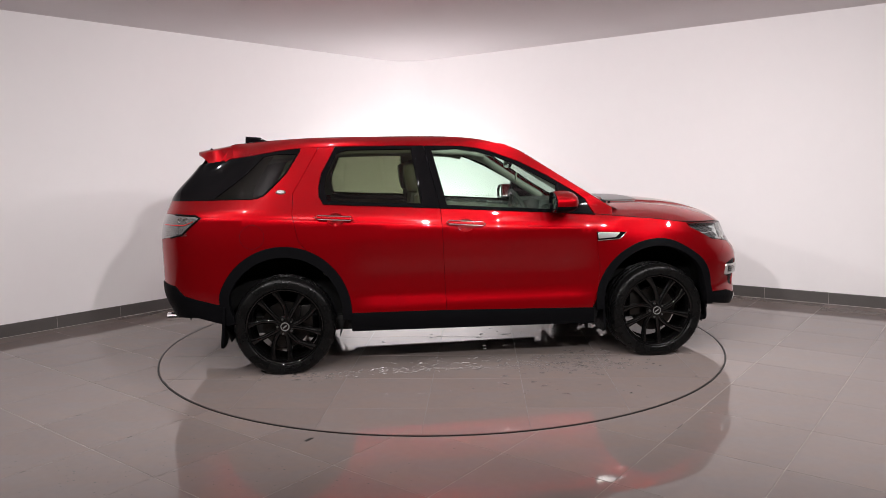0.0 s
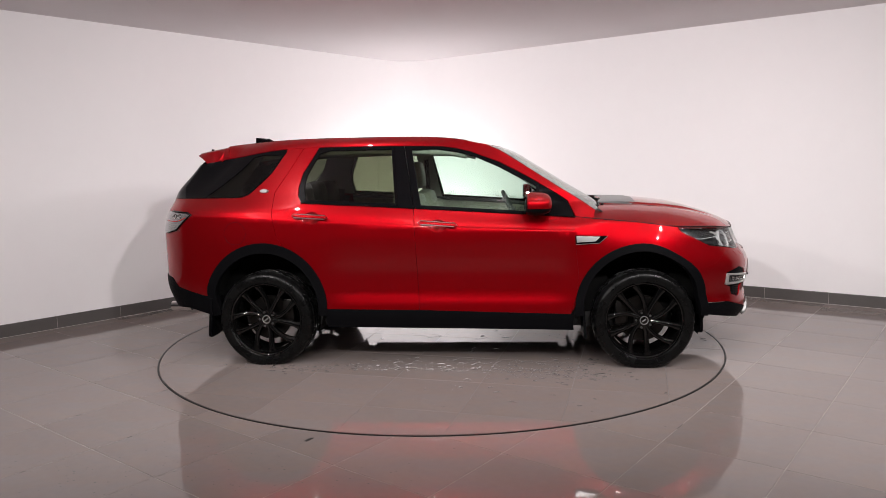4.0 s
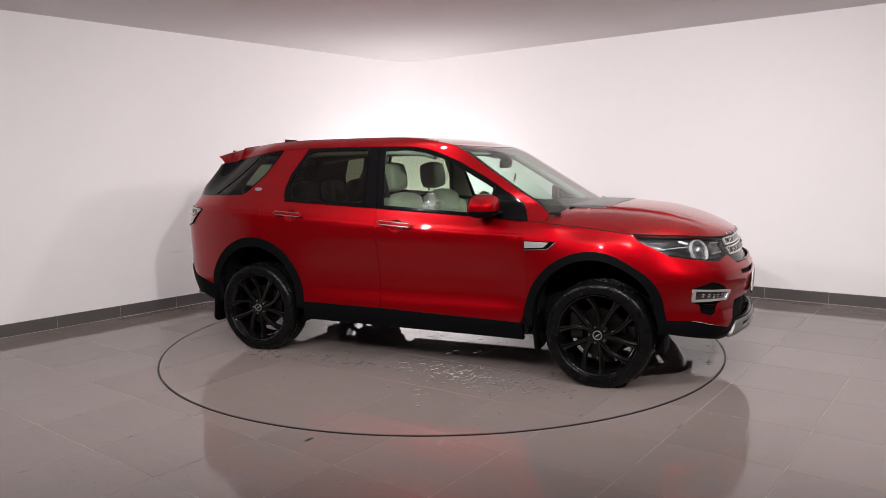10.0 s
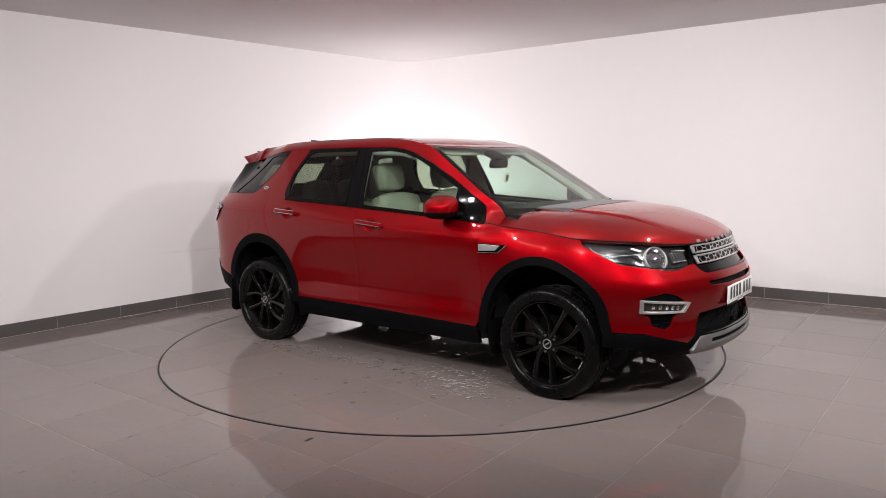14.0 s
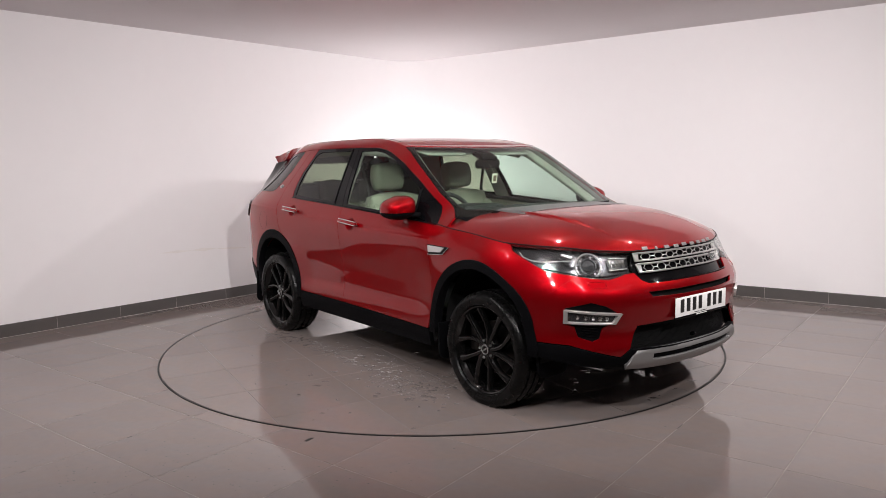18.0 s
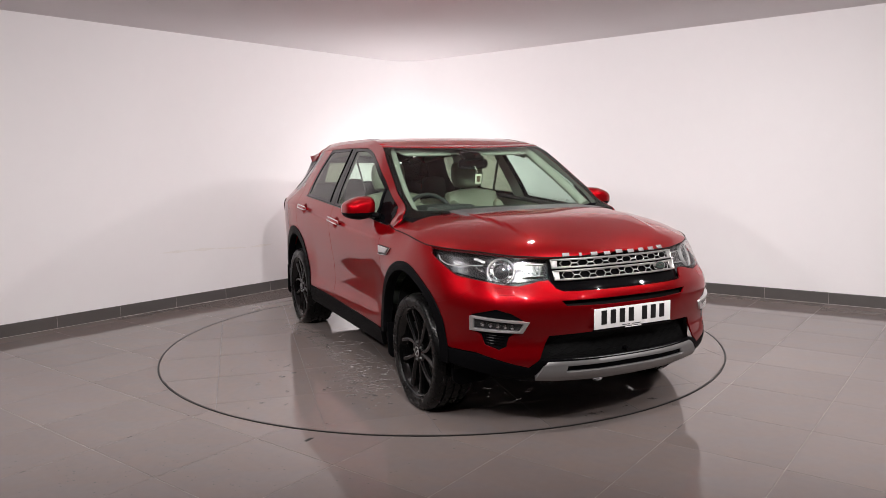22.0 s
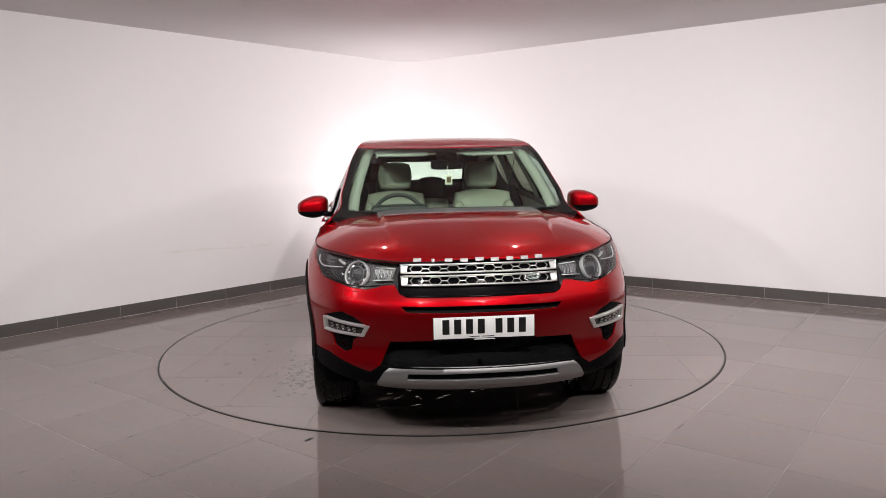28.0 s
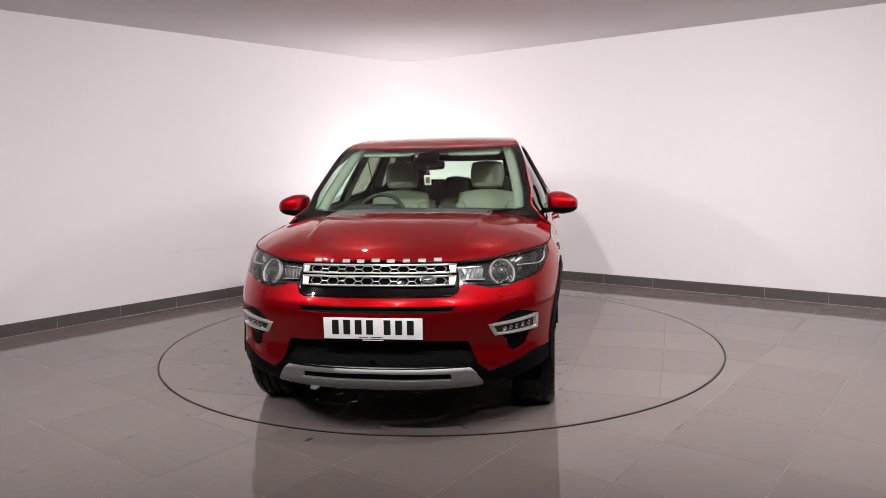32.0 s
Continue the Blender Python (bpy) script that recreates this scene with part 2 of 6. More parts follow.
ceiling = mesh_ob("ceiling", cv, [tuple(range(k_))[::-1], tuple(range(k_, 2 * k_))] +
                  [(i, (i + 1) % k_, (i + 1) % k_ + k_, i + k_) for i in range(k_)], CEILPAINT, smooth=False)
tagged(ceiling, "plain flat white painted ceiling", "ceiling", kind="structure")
fv = [(p.x, p.y, -0.0010) for p in plan_out] + [(p.x, p.y, -0.15) for p in plan_out]
floor_ = mesh_ob("floor", fv, [tuple(range(k_)), tuple(range(k_, 2 * k_))[::-1]] +
                 [(i, i + k_, (i + 1) % k_ + k_, (i + 1) % k_) for i in range(k_)], FLOORGROUT, smooth=False)
tagged(floor_, "polished grey tiled showroom floor with thin joints", "floor", kind="structure")

# skirting of dark tiles along the far walls
skirting = new("baseboard")
tagged(skirting, "dark grey tiled skirting along the white walls", "skirting", kind="structure")


def skirting_piece(a, b):
    d = (b - a)
    n = Vector((d.y, -d.x)).normalized()
    if n.dot(Vector((0, 0)) - a) < 0:
        n = -n
    u = d.normalized() * 0.0015
    a, b = a + u, b - u
    i, o = n * 0.012, n * 0.0
    v = [(*(a + o), 0.0), (*(b + o), 0.0), (*(b + i), 0.0), (*(a + i), 0.0), (*(a + o), 0.117), (*(b + o), 0.117), (*(b + i * 0.8), 0.117),
         (*(a + i * 0.8), 0.117), (*(b + i), 0.113), (*(a + i), 0.113)]
    return mesh_ob("skirting_tile", v, [(0, 1, 5, 4), (3, 9, 8, 2), (9, 7, 6, 8), (4, 5, 6, 7), (0, 4, 7, 9, 3), (1, 2, 8, 6, 5), (0, 3, 2, 1)],
                   SKIRT, skirting, smooth=False)


def upright_joint(p, d):
    """Pale filler between two skirting tiles."""
    n = Vector((d.y, -d.x)).normalized()
    if n.dot(-p) < 0:
        n = -n
    u = d.normalized() * 0.0017
    q = [p - u, p + u, p + u + n * 0.0118, p - u + n * 0.0118]
    mesh_ob("upright_joint", [(*c, 0.001) for c in q] + [(*c, 0.1135) for c in q],
            [(4, 5, 6, 7), (0, 1, 5, 4), (1, 2, 6, 5), (2, 3, 7, 6), (3, 0, 4, 7)], PALE, skirting, smooth=False)



for start, d, first, last in ((Vector((3.87, 1.06)), -DIR_R, -9, 6), (Vector((-3.60, 0.642)), -DIR_L, -8, 6)):
    for i in range(first, last + 1):
        a, b = start + d * 0.6 * i, start + d * 0.6 * (i + 1)
        if (a - CORNER).length > ROUND * 0.9 and (b - CORNER).length > ROUND * 0.9 and (a - CORNER).length < SIDE and (b - CORNER).length < SIDE:
            skirting_piece(a, b)
            upright_joint(a, d)
for e_ in (DIR_L, DIR_R):
    a, b = CORNER + e_ * 0.5, CORNER + e_ * (SIDE - 0.05)
    n = Vector((-e_.y, e_.x))
    n = n if n.dot(-CORNER) > 0 else -n
    quad = [a + n * 0.0125, b + n * 0.0125, b + n * 0.0185, a + n * 0.0185]
    mesh_ob("skirting_joint", [(*p, 0.0006) for p in quad] + [(*p, 0.004 if i < 2 else 0.0012) for i, p in enumerate(quad)],
            [(4, 5, 6, 7), (0, 1, 5, 4), (1, 2, 6, 5), (2, 3, 7, 6), (3, 0, 4, 7)], PALE, skirting, "pale line of filler at the foot of the skirting", smooth=False)
arc_pts = plan[1:BENDS + 2]
for i in range(0, BENDS, 8):
    skirting_piece(arc_pts[i], arc_pts[i + 8])


def clip(poly, planes):
    """Cuts a convex polygon by half planes (point, inward normal)."""
    for p, n in planes:
        out = []
        for a, b in zip(poly, poly[1:] + poly[:1]):
            da, db = (a - p).dot(n), (b - p).dot(n)
            if da >= 0:
                out.append(a)
            if da * db < 0:
                out.append(a + (b - a) * (da / (da - db)))
        poly = out
        if len(poly) < 3:
            return []
    return poly


def tile_mesh(poly, top, depth):
    c = sum(poly, Vector((0, 0))) / len(poly)
    k = len(poly)
    ins = [p + (c - p).normalized() * 0.0006 for p in poly]
    v = [(p.x, p.y, top - depth) for p in poly] + [(p.x, p.y, top - 0.0004) for p in poly] + [(p.x, p.y, top) for p in ins]
    f = [tuple(range(2 * k, 3 * k))]
    for i in range(k):
        j = (i + 1) % k
        f += [(i, j, j + k, i + k), (i + k, j + k, j + 2 * k, i + 2 * k)]
    return v, f


def lay(parent, angle, off_u, off_v, planes, top, depth, size=0.602, gap=0.0035, keep_out=None):
    """Square tiles as parts of parent on a turned grid."""
    u = Vector((math.cos(radians(angle)), math.sin(radians(angle))))
    w = Vector((-u.y, u.x))
    n = int(8 / size)
    whole = None
    for i in range(-n, n):
        for j in range(-n, n):
            a0, b0 = off_u + i * size + gap / 2, off_v + j * size + gap / 2
            s_ = size - gap
            square = [u * a + w * b for a, b in ((a0, b0), (a0 + s_, b0), (a0 + s_, b0 + s_), (a0, b0 + s_))]
            if keep_out and all(p.length < keep_out for p in square):
                continue
            poly = clip(square, planes)
            if len(poly) < 3 or sum((poly[0] - p).length for p in poly) < 0.05:
                continue
            mid = u * (a0 + s_ / 2) + w * (b0 + s_ / 2)
            if len(poly) == 4 and poly == square:
                if whole is None:
                    local = [p - mid for p in square]
                    v, f = tile_mesh(local, top, depth)
                    ob = mesh_ob("tile", v, f, TILE, parent, smooth=False)
                    whole = ob.data
                else:
                    ob = new("tile", whole)
                    ob.parent = parent
            else:
                v, f = tile_mesh([p - mid for p in poly], top, depth)
                ob = mesh_ob("tile", v, f, TILE, parent, smooth=False)
            ob.location = (mid.x, mid.y, 0)


def lay_floor():
    planes = []
    for a, b in zip(plan, plan[1:] + plan[:1]):
        d = b - a
        planes.append((a, Vector((-d.y, d.x)).normalized()))
    lay(floor_, 52.0, 0.02, -2.374, planes, 0.0, 0.004, keep_out=2.2)


TABLE_R = 2.26


def build_turntable():
    tt = new("turntable")
    tagged(tt, "round floor-level turntable tiled in polished grey", "turntable")
    bm = bmesh.new()
    lathe(bm, [(0.0005, 0.0031), (TABLE_R - 0.018, 0.0031), (TABLE_R - 0.018, 0.0005), (0.0005, 0.0005)], 128)
    part("disc", bm, GROUT, tt)
    # dark ring drawn in place of the shaded groove at the rim
    bm = bmesh.new()
    lathe(bm, [(TABLE_R - 0.014, 0.0005), (TABLE_R - 0.013, 0.0050), (TABLE_R - 0.003, 0.0050), (TABLE_R - 0.002, 0.0005)], 160)
    part("groove_ring", bm, RING, tt, "dark ring standing for the shaded groove round the turntable")
    planes = []
    for i in range(96):
        a = 2 * math.pi * i / 96
        n = Vector((math.cos(a), math.sin(a)))
        planes.append((n * (TABLE_R - 0.018), -n))
    lay(tt, 80.4, 0.0, 0.0, planes, 0.004, 0.002)
    return tt


CAR_X, CAR_Y = 0.158, 0.015
WATER = material("standing_water", (0.15, 0.13, 0.124), 0.03, 0, 0, 1.0, 0.2, 8)


def wet_patches():
    """Water that ran off the car: small flat puddles and drops, turning with the turntable."""
    rnd = random.Random(4)
    bm = bmesh.new()
    runs = [(-0.15, -0.99, 1.0, 0.05, 120), (0.75, -1.08, 0.40, 0.10, 90), (-0.75, -0.95, 0.9, 0.10, 70), (0.15, -0.80, 0.9, 0.10, 70), (0.9, -0.75, 0.30, 0.10, 26), (-1.0, -1.05, 0.25, 0.10, 26), (0.3, 0.95, 1.2, 0.10, 60),
            (2.05, 0.1, 0.12, 0.5, 40), (0.7, -1.0, 0.55, 0.22, 150), (0.2, 0.0, 1.3, 0.6, 60), (0.2, -1.5, 0.9, 0.22, 24), (1.4, -0.3, 0.25, 0.4, 20)]
    for cx, cy, sx, sy, n in runs:
        for _ in range(2 * n):
            x, y = cx + CAR_X + rnd.gauss(0, sx * 0.5), cy + CAR_Y + rnd.gauss(0, sy * 0.6)
            r = rnd.choice((0.002, 0.003, 0.003, 0.004, 0.005, 0.007, 0.010, 0.016))
            if math.hypot(x, y) > TABLE_R - 0.1:
                continue
            k = 9
            st, a0 = rnd.uniform(1.0, 2.2), rnd.uniform(0, math.pi)
            top, base = [], []
            for i in range(k):
                a = 2 * math.pi * i / k
                q = r * rnd.uniform(0.7, 1.25)
                dx, dy = q * st * math.cos(a), q * math.sin(a)
                dx, dy = dx * math.cos(a0) - dy * math.sin(a0), dx * math.sin(a0) + dy * math.cos(a0)
                base.append(bm.verts.new((x + dx, y + dy, 0.0041)))
                top.append(bm.verts.new((x + dx * 0.6, y + dy * 0.6, 0.0041 + min(0.0022, r * 0.26))))
            for i in range(k):
                bm.faces.new((base[i], base[(i + 1) % k], top[(i + 1) % k], top[i]))
            bm.faces.new(top)
    ob = part("water_spill", bm, WATER, table, "drops and small puddles of water", 60)
    tagged(ob, kind="stuff")


def floor_marks():
    """Dark gaps in the joints, a chip at the turntable's edge, dirt specks and a scuffed line on the wall."""
    rnd = random.Random(9)
    black = material("dirt_black", (0.015, 0.013, 0.012), 0.7)
    u = Vector((math.cos(radians(52.0)), math.sin(radians(52.0))))
    w = Vector((-u.y, u.x))
    marks = [(Vector((-0.745, -2.285)), Vector((0.03, 0.05)), 0.020, 0.014)]
    for _ in range(26):
        a, b = rnd.uniform(-4, 0.5), rnd.randint(-5, 8)
        p, d = (u * (0.02 + 0.602 * b) + w * a, w) if rnd.random() < 0.5 else (w * (-2.374 + 0.602 * b) + u * a, u)
        marks.append((p, d * rnd.uniform(0.02, 0.09), 0.003, 0.0))
    for p, d, wide, up in marks:
        if p.length < TABLE_R + 0.02 or p.x < -4 or p.y < -5:
            continue
        n = Vector((-d.y, d.x)).normalized() * wide / 2
        q = [p - n, p - n + d, p + n + d * 0.9, p + n]
        mesh_ob("floor_mark", [(*c, 0.0006) for c in q] + [(*c, -0.002) for c in q],
                [(0, 1, 2, 3), (0, 4, 5, 1), (1, 5, 6, 2), (2, 6, 7, 3), (3, 7, 4, 0)], black, floor_, "dark gap in the tile joint", smooth=False)
    vs, fs = [], []
    for cx, cy, sx, sy, n_ in ((-1.5, -2.55, 0.5, 0.22, 130), (-0.9, -2.75, 0.6, 0.12, 50), (2.0, -1.9, 0.7, 0.4, 60), (-3.0, -0.6, 0.5, 0.6, 50), (3.4, 0.0, 0.5, 0.5, 40)):
        for _ in range(n_):
            x, y, r = rnd.gauss(cx, sx), rnd.gauss(cy, sy), rnd.uniform(0.0015, 0.005)
            if math.hypot(x, y) < TABLE_R + 0.03:
                continue
            k, a0 = len(vs), rnd.uniform(0, 6)
            vs += [(x + r * rnd.uniform(0.6, 1.6) * math.cos(a0 + i * 1.2566), y + r * math.sin(a0 + i * 1.2566), 0.0005) for i in range(5)]
            fs.append(tuple(range(k, k + 5)))
    ob = mesh_ob("floor_dirt", vs, fs, material("dust_grey", (0.06, 0.053, 0.05), 0.8), floor_, "fine specks of dirt", smooth=False)
    tagged(ob, kind="stuff")
    # long faint scuff on the far wall
    beige = material("beige_scuff", (0.80, 0.765, 0.745), 0.8, 0, 0, 0.3, 0.08, 5)
    n = Vector((-DIR_L.y, DIR_L.x)) * -1
    if n.dot(CORNER) > 0:
        n = -n
    for s0, s1, z0, z1, h in ((2.35, 2.70, 0.556, 0.548, 0.035), (2.68, 3.15, 0.550, 0.575, 0.026), (3.12, 3.42, 0.578, 0.588, 0.04), (3.40, 3.78, 0.586, 0.594, 0.03)):
        a, b = CORNER + DIR_L * s0 + n * 0.0008, CORNER + DIR_L * s1 + n * 0.0008
        m_ = (a + b) / 2
        zm = (z0 + z1) / 2
        mesh_ob("scuff", [(a.x, a.y, z0), (m_.x, m_.y, zm - h / 2), (b.x, b.y, z1), (m_.x, m_.y, zm + h / 2)], [(0, 1, 2, 3)], beige, far_wall, "faint beige scuff", smooth=False)
# ---- the car's skin ----
# Charts: side and ends T(s, z), with s along the plan outline from the nose (right side positive); hood(x, y); roof(x, r); screen(a, r).


def pchip(xs, ys, x):
    """Monotone cubic through (xs, ys)."""
    xs, ys = np.asarray(xs, float), np.asarray(ys, float)
    h = np.diff(xs)
    d = np.diff(ys) / h
    m = np.zeros(len(xs))
    for i in range(1, len(xs) - 1):
        if d[i - 1] * d[i] > 0:
            w1, w2 = 2 * h[i] + h[i - 1], h[i] + 2 * h[i - 1]
            m[i] = (w1 + w2) / (w1 / d[i - 1] + w2 / d[i])
    m[0], m[-1] = d[0], d[-1]
    x = np.clip(x, xs[0], xs[-1])
    i = np.clip(np.searchsorted(xs, x) - 1, 0, len(h) - 1)
    t = (x - xs[i]) / h[i]
    return ((1 + 2 * t) * (1 - t) ** 2 * ys[i] + t * (1 - t) ** 2 * h[i] * m[i] + t * t * (3 - 2 * t) * ys[i + 1] + t * t * (t - 1) * h[i] * m[i + 1])


class Table:
    """A smooth curve through a few pairs, kept as a fine table."""

    def __init__(self, pairs, soften=0.0, n=1600):
        xs, ys = zip(*pairs)
        self.x = np.linspace(xs[0], xs[-1], n)
        y = pchip(xs, ys, self.x)
        k = int(soften / (self.x[1] - self.x[0]))
        for _ in range(2 if k > 1 else 0):
            pad = np.concatenate([2 * y[0] - y[1:k + 1][::-1], y, 2 * y[-1] - y[-k - 1:-1][::-1]])
            y = np.convolve(pad, np.ones(2 * k + 1) / (2 * k + 1), "valid")
        self.y = y

    def __call__(self, v):
        return float(np.interp(v, self.x, self.y))


OUTLINE = [(2.262, 0.0), (2.258, 0.15), (2.238, 0.30), (2.198, 0.45), (2.148, 0.59), (2.08, 0.715), (1.97, 0.822), (1.80, 0.914), (1.6, 0.967),
           (1.37, 0.988), (1.1, 0.973), (0.9, 0.953), (0.5, 0.946), (0.0, 0.945), (-0.5, 0.945), (-0.9, 0.947), (-1.37, 0.947), (-1.7, 0.932),
           (-1.9, 0.905), (-2.05, 0.86), (-2.16, 0.78), (-2.235, 0.66), (-2.27, 0.5), (-2.295, 0.3), (-2.305, 0.0)]
_run = np.concatenate([[0], np.cumsum([math.dist(a, b) for a, b in zip(OUTLINE, OUTLINE[1:])])])
OX = Table([(s, p[0]) for s, p in zip(_run, OUTLINE)], 0.06)
OY = Table([(s, p[1]) for s, p in zip(_run, OUTLINE)], 0.06)
S_END = float(_run[-1])


def fx(x):
    """Place along the outline at length x."""
    return float(np.interp(-x, -OX.y, OX.x))


def fy(y):
    """Place along the outline at half width y, on the nose."""
    k = 560
    return float(np.interp(y, OY.y[:k], OY.x[:k]))


def ry(y):
    """Place along the outline at half width y, on the tail."""
    k = 1040
    return float(np.interp(-y, -OY.y[k:], OY.x[k:]))


INSET = Table([(0.10, 0.10), (0.22, 0.045), (0.30, 0.025), (0.40, 0.012), (0.57, 0.013), (0.68, 0.012), (0.82, 0.008), (0.95, 0.002),
               (1.04, 0.002), (1.059, 0.0050), (1.069, 0.0100), (1.085, 0.0140), (1.12, 0.027), (1.16, 0.046), (1.20, 0.066), (1.25, 0.0915), (1.30, 0.1175), (1.40, 0.171), (1.50, 0.226),
               (1.58, 0.2714), (1.62, 0.2955), (1.645, 0.322), (1.665, 0.355), (1.68, 0.40)], 0.004)
SMOOTHED = Table([(0.10, 0.10), (0.22, 0.045), (0.30, 0.025), (0.40, 0.012), (0.57, 0.013), (0.68, 0.012), (0.82, 0.008), (0.95, 0.002), (1.04, 0.006),
                  (1.12, 0.026), (1.20, 0.066), (1.30, 0.1175)], 0.03)
HOLLOW = Table([(0.36, 0.0), (0.46, 0.004), (0.55, 0.022), (0.66, 0.022), (0.82, 0.007), (0.95, 0.0)], 0.015)
FENDER = Table([(0.70, 0.0), (0.82, 0.007), (0.95, 0.040), (1.03, 0.078), (1.12, 0.094), (1.3, 0.098)], 0.03)
NOSE = Table([(0.10, -0.45), (0.20, -0.27), (0.27, -0.12), (0.33, -0.02), (0.42, 0.0), (0.52, -0.02), (0.60, -0.005), (0.70, 0.004), (0.76, -0.012),
              (0.80, -0.045), (0.86, -0.085), (0.94, -0.112), (1.0, -0.135), (1.1, -0.20), (1.3, -0.3)], 0.02)
TAIL = Table([(0.10, 0.3), (0.30, 0.14), (0.45, 0.05), (0.60, 0.0), (0.80, 0.0), (0.97, 0.0), (1.08, 0.02), (1.17, 0.05), (1.24, 0.07), (1.40, 0.175),
              (1.52, 0.27), (1.62, 0.34), (1.70, 0.38)], 0.03)
DROOP = Table([(-2.4, -0.13), (-1.97, -0.075), (-1.74, -0.042), (-1.52, -0.022), (-1.31, -0.010), (-1.1, -0.002), (-0.9, 0.0), (2.4, 0.0)], 0.05)


def smooth(t):
    t = min(max(t, 0.0), 1.0)
    return t * t * (3 - 2 * t)


def T(s, z):
    a = abs(s)
    x, y = OX(a), OY(a)
    wf, wr = smooth((x - 1.25) / 0.75), smooth((-1.2 - x) / 0.8)
    crease = 1.0705 - 0.0654 * (x + 0.8)
    zz = z + (1.065 - crease) * smooth(1 - abs(z - 1.065) / 0.22) * (1 - wf)
    reach = min(1.0, y / 0.6)
    k = smooth((x - 0.85) / 0.25)
    d = (INSET(zz) if k < 0.001 or z > 1.28 else INSET(zz) * (1 - k) + SMOOTHED(z) * k) + 0.085 * smooth((x - 0.3) / 0.65) * smooth((z - 1.03) / 0.17) + 0.03 * smooth((-1.0 - x) / 1.0) * smooth((z - 1.1) / 0.3)
    d *= 1 - smooth((z - 1.15) / 0.2) * min(0.9, 0.9 * (max(0.0, -x - 1.95) / 0.3) ** 2)
    d += HOLLOW(z) * smooth((x + 1.0) / 0.3) * smooth((1.0 - x) / 0.3) + FENDER(z) * smooth((x - 0.75) / 0.6)
    x2 = x + NOSE(z) * wf + TAIL(z) * wr
    z2 = z + DROOP(x2) * smooth((z - 1.15) / 0.5)
    return np.array([x2, math.copysign(1, -s) * (y - d * reach), z2])


def crease_at(s):
    """Height of the side crease along the outline."""
    x = OX(abs(s))
    c = 1.0705 - 0.0654 * (x + 0.8)
    z = 1.065
    for _ in range(6):
        z = 1.065 - (1.065 - c) * smooth(1 - abs(z - 1.065) / 0.22)
    return z


HOOD_EDGE = [(fx(0.87), 1.078), (fx(1.15), 1.052), (fx(1.36), 1.032), (fx(1.6), 1.006), (fy(0.80), 0.988), (fy(0.65), 0.968), (fy(0.45), 0.955),
             (fy(0.2), 0.957), (0.0, 0.958)]
_he = Table(sorted(HOOD_EDGE), 0.05)
_hp = np.array([T(s, _he(s)) for s in np.linspace(0, fx(0.87), 200)])
SPINE = Table([(0.7, 1.160), (1.0, 1.162), (1.3, 1.158), (1.6, 1.135), (1.85, 1.087), (2.0, 1.040), (2.08, 1.003), (2.13, 0.975), (2.20, 0.945)], 0.04)


def hood(x, y):
    yb = max(float(np.interp(-x, -_hp[:, 0], -_hp[:, 1])), 1e-3)
    zb = float(np.interp(-x, -_hp[:, 0], _hp[:, 2]))
    r = min(abs(y) / yb, 1.0)
    zs = SPINE(x)
    ridge = 0.012 * smooth((0.53 - 0.10 * (x - 1.1) - abs(y)) / 0.026 + 0.5) * smooth((2.02 - x) / 0.35)
    return np.array([x, y, ridge + zs - (zs - zb) * (0.35 * r ** 2.2 + 0.65 * r ** 4.6)])


PILLAR = [(0.20, 1.612), (0.28, 1.592), (0.37, 1.553), (0.58, 1.418), (0.79, 1.282), (0.96, 1.175), (1.03, 1.125)]


def screen(a, r):
    """The windscreen: a from the roof (0) to the cowl (1), r across."""
    k = 0.04 + 0.96 * a
    xs = np.linspace(0, 1, len(PILLAR))
    px, pz = pchip(xs, [p[0] for p in PILLAR], k), pchip(xs, [p[1] for p in PILLAR], k)
    e = T(fx(float(px)), float(pz))
    bow = 1 - abs(r) ** 2.2
    return np.array([e[0] + (0.09 + 0.05 * a) * bow, e[1] * -r, e[2] - 0.010 * bow * (1 - a) - 0.01 * a * bow])


ROOF_Z = 1.668
BROW = Table([(-2.5, 0.0), (-0.5, 0.0), (-0.2, -0.005), (0.0, -0.019), (0.15, -0.044), (0.32, -0.100)], 0.03)


_rx = np.linspace(-2.26, 0.5, 400)
_rs = np.array([T(fx(x), ROOF_Z)[0] for x in _rx])


def roof(x, r):
    e = T(fx(float(np.interp(x, _rs, _rx))), ROOF_Z + BROW(x))
    return np.array([x, -abs(e[1]) * r, e[2] + 0.014 * (1 - abs(r) ** 2.3)])
# ---- end of skin ----

# ---- the car ----
from mathutils.geometry import delaunay_2d_cdt

car = new("car")
tagged(car, "glossy red five-door compact suv with black wheels and cream seats", "car")


def dense(loop, step):
    out = []
    for (a, b), (c, d) in zip(loop, loop[1:] + loop[:1]):
        n = max(1, int(math.hypot(c - a, d - b) / step + 0.5))
        out += [(a + (c - a) * i / n, b + (d - b) * i / n) for i in range(n)]
    return out


def area(loop):
    return sum(a[0] * b[1] - b[0] * a[1] for a, b in zip(loop, loop[1:] + loop[:1])) / 2


def shrink(loop, gap):
    """Moves a loop inwards by gap."""
    sg = 1 if area(loop) > 0 else -1
    out = []
    for i in range(len(loop)):
        a, b, c = loop[i - 1], loop[i], loop[(i + 1) % len(loop)]
        n1 = Vector((-(b[1] - a[1]), b[0] - a[0])) * sg
        n2 = Vector((-(c[1] - b[1]), c[0] - b[0])) * sg
        n = n1.normalized() + n2.normalized()
        n = n / max(n.length, 0.3) if n.length > 1e-6 else n1.normalized()
        k = gap / max(0.5, n.dot(n1.normalized()))
        out.append((b[0] + n.x * k, b[1] + n.y * k))
    return out


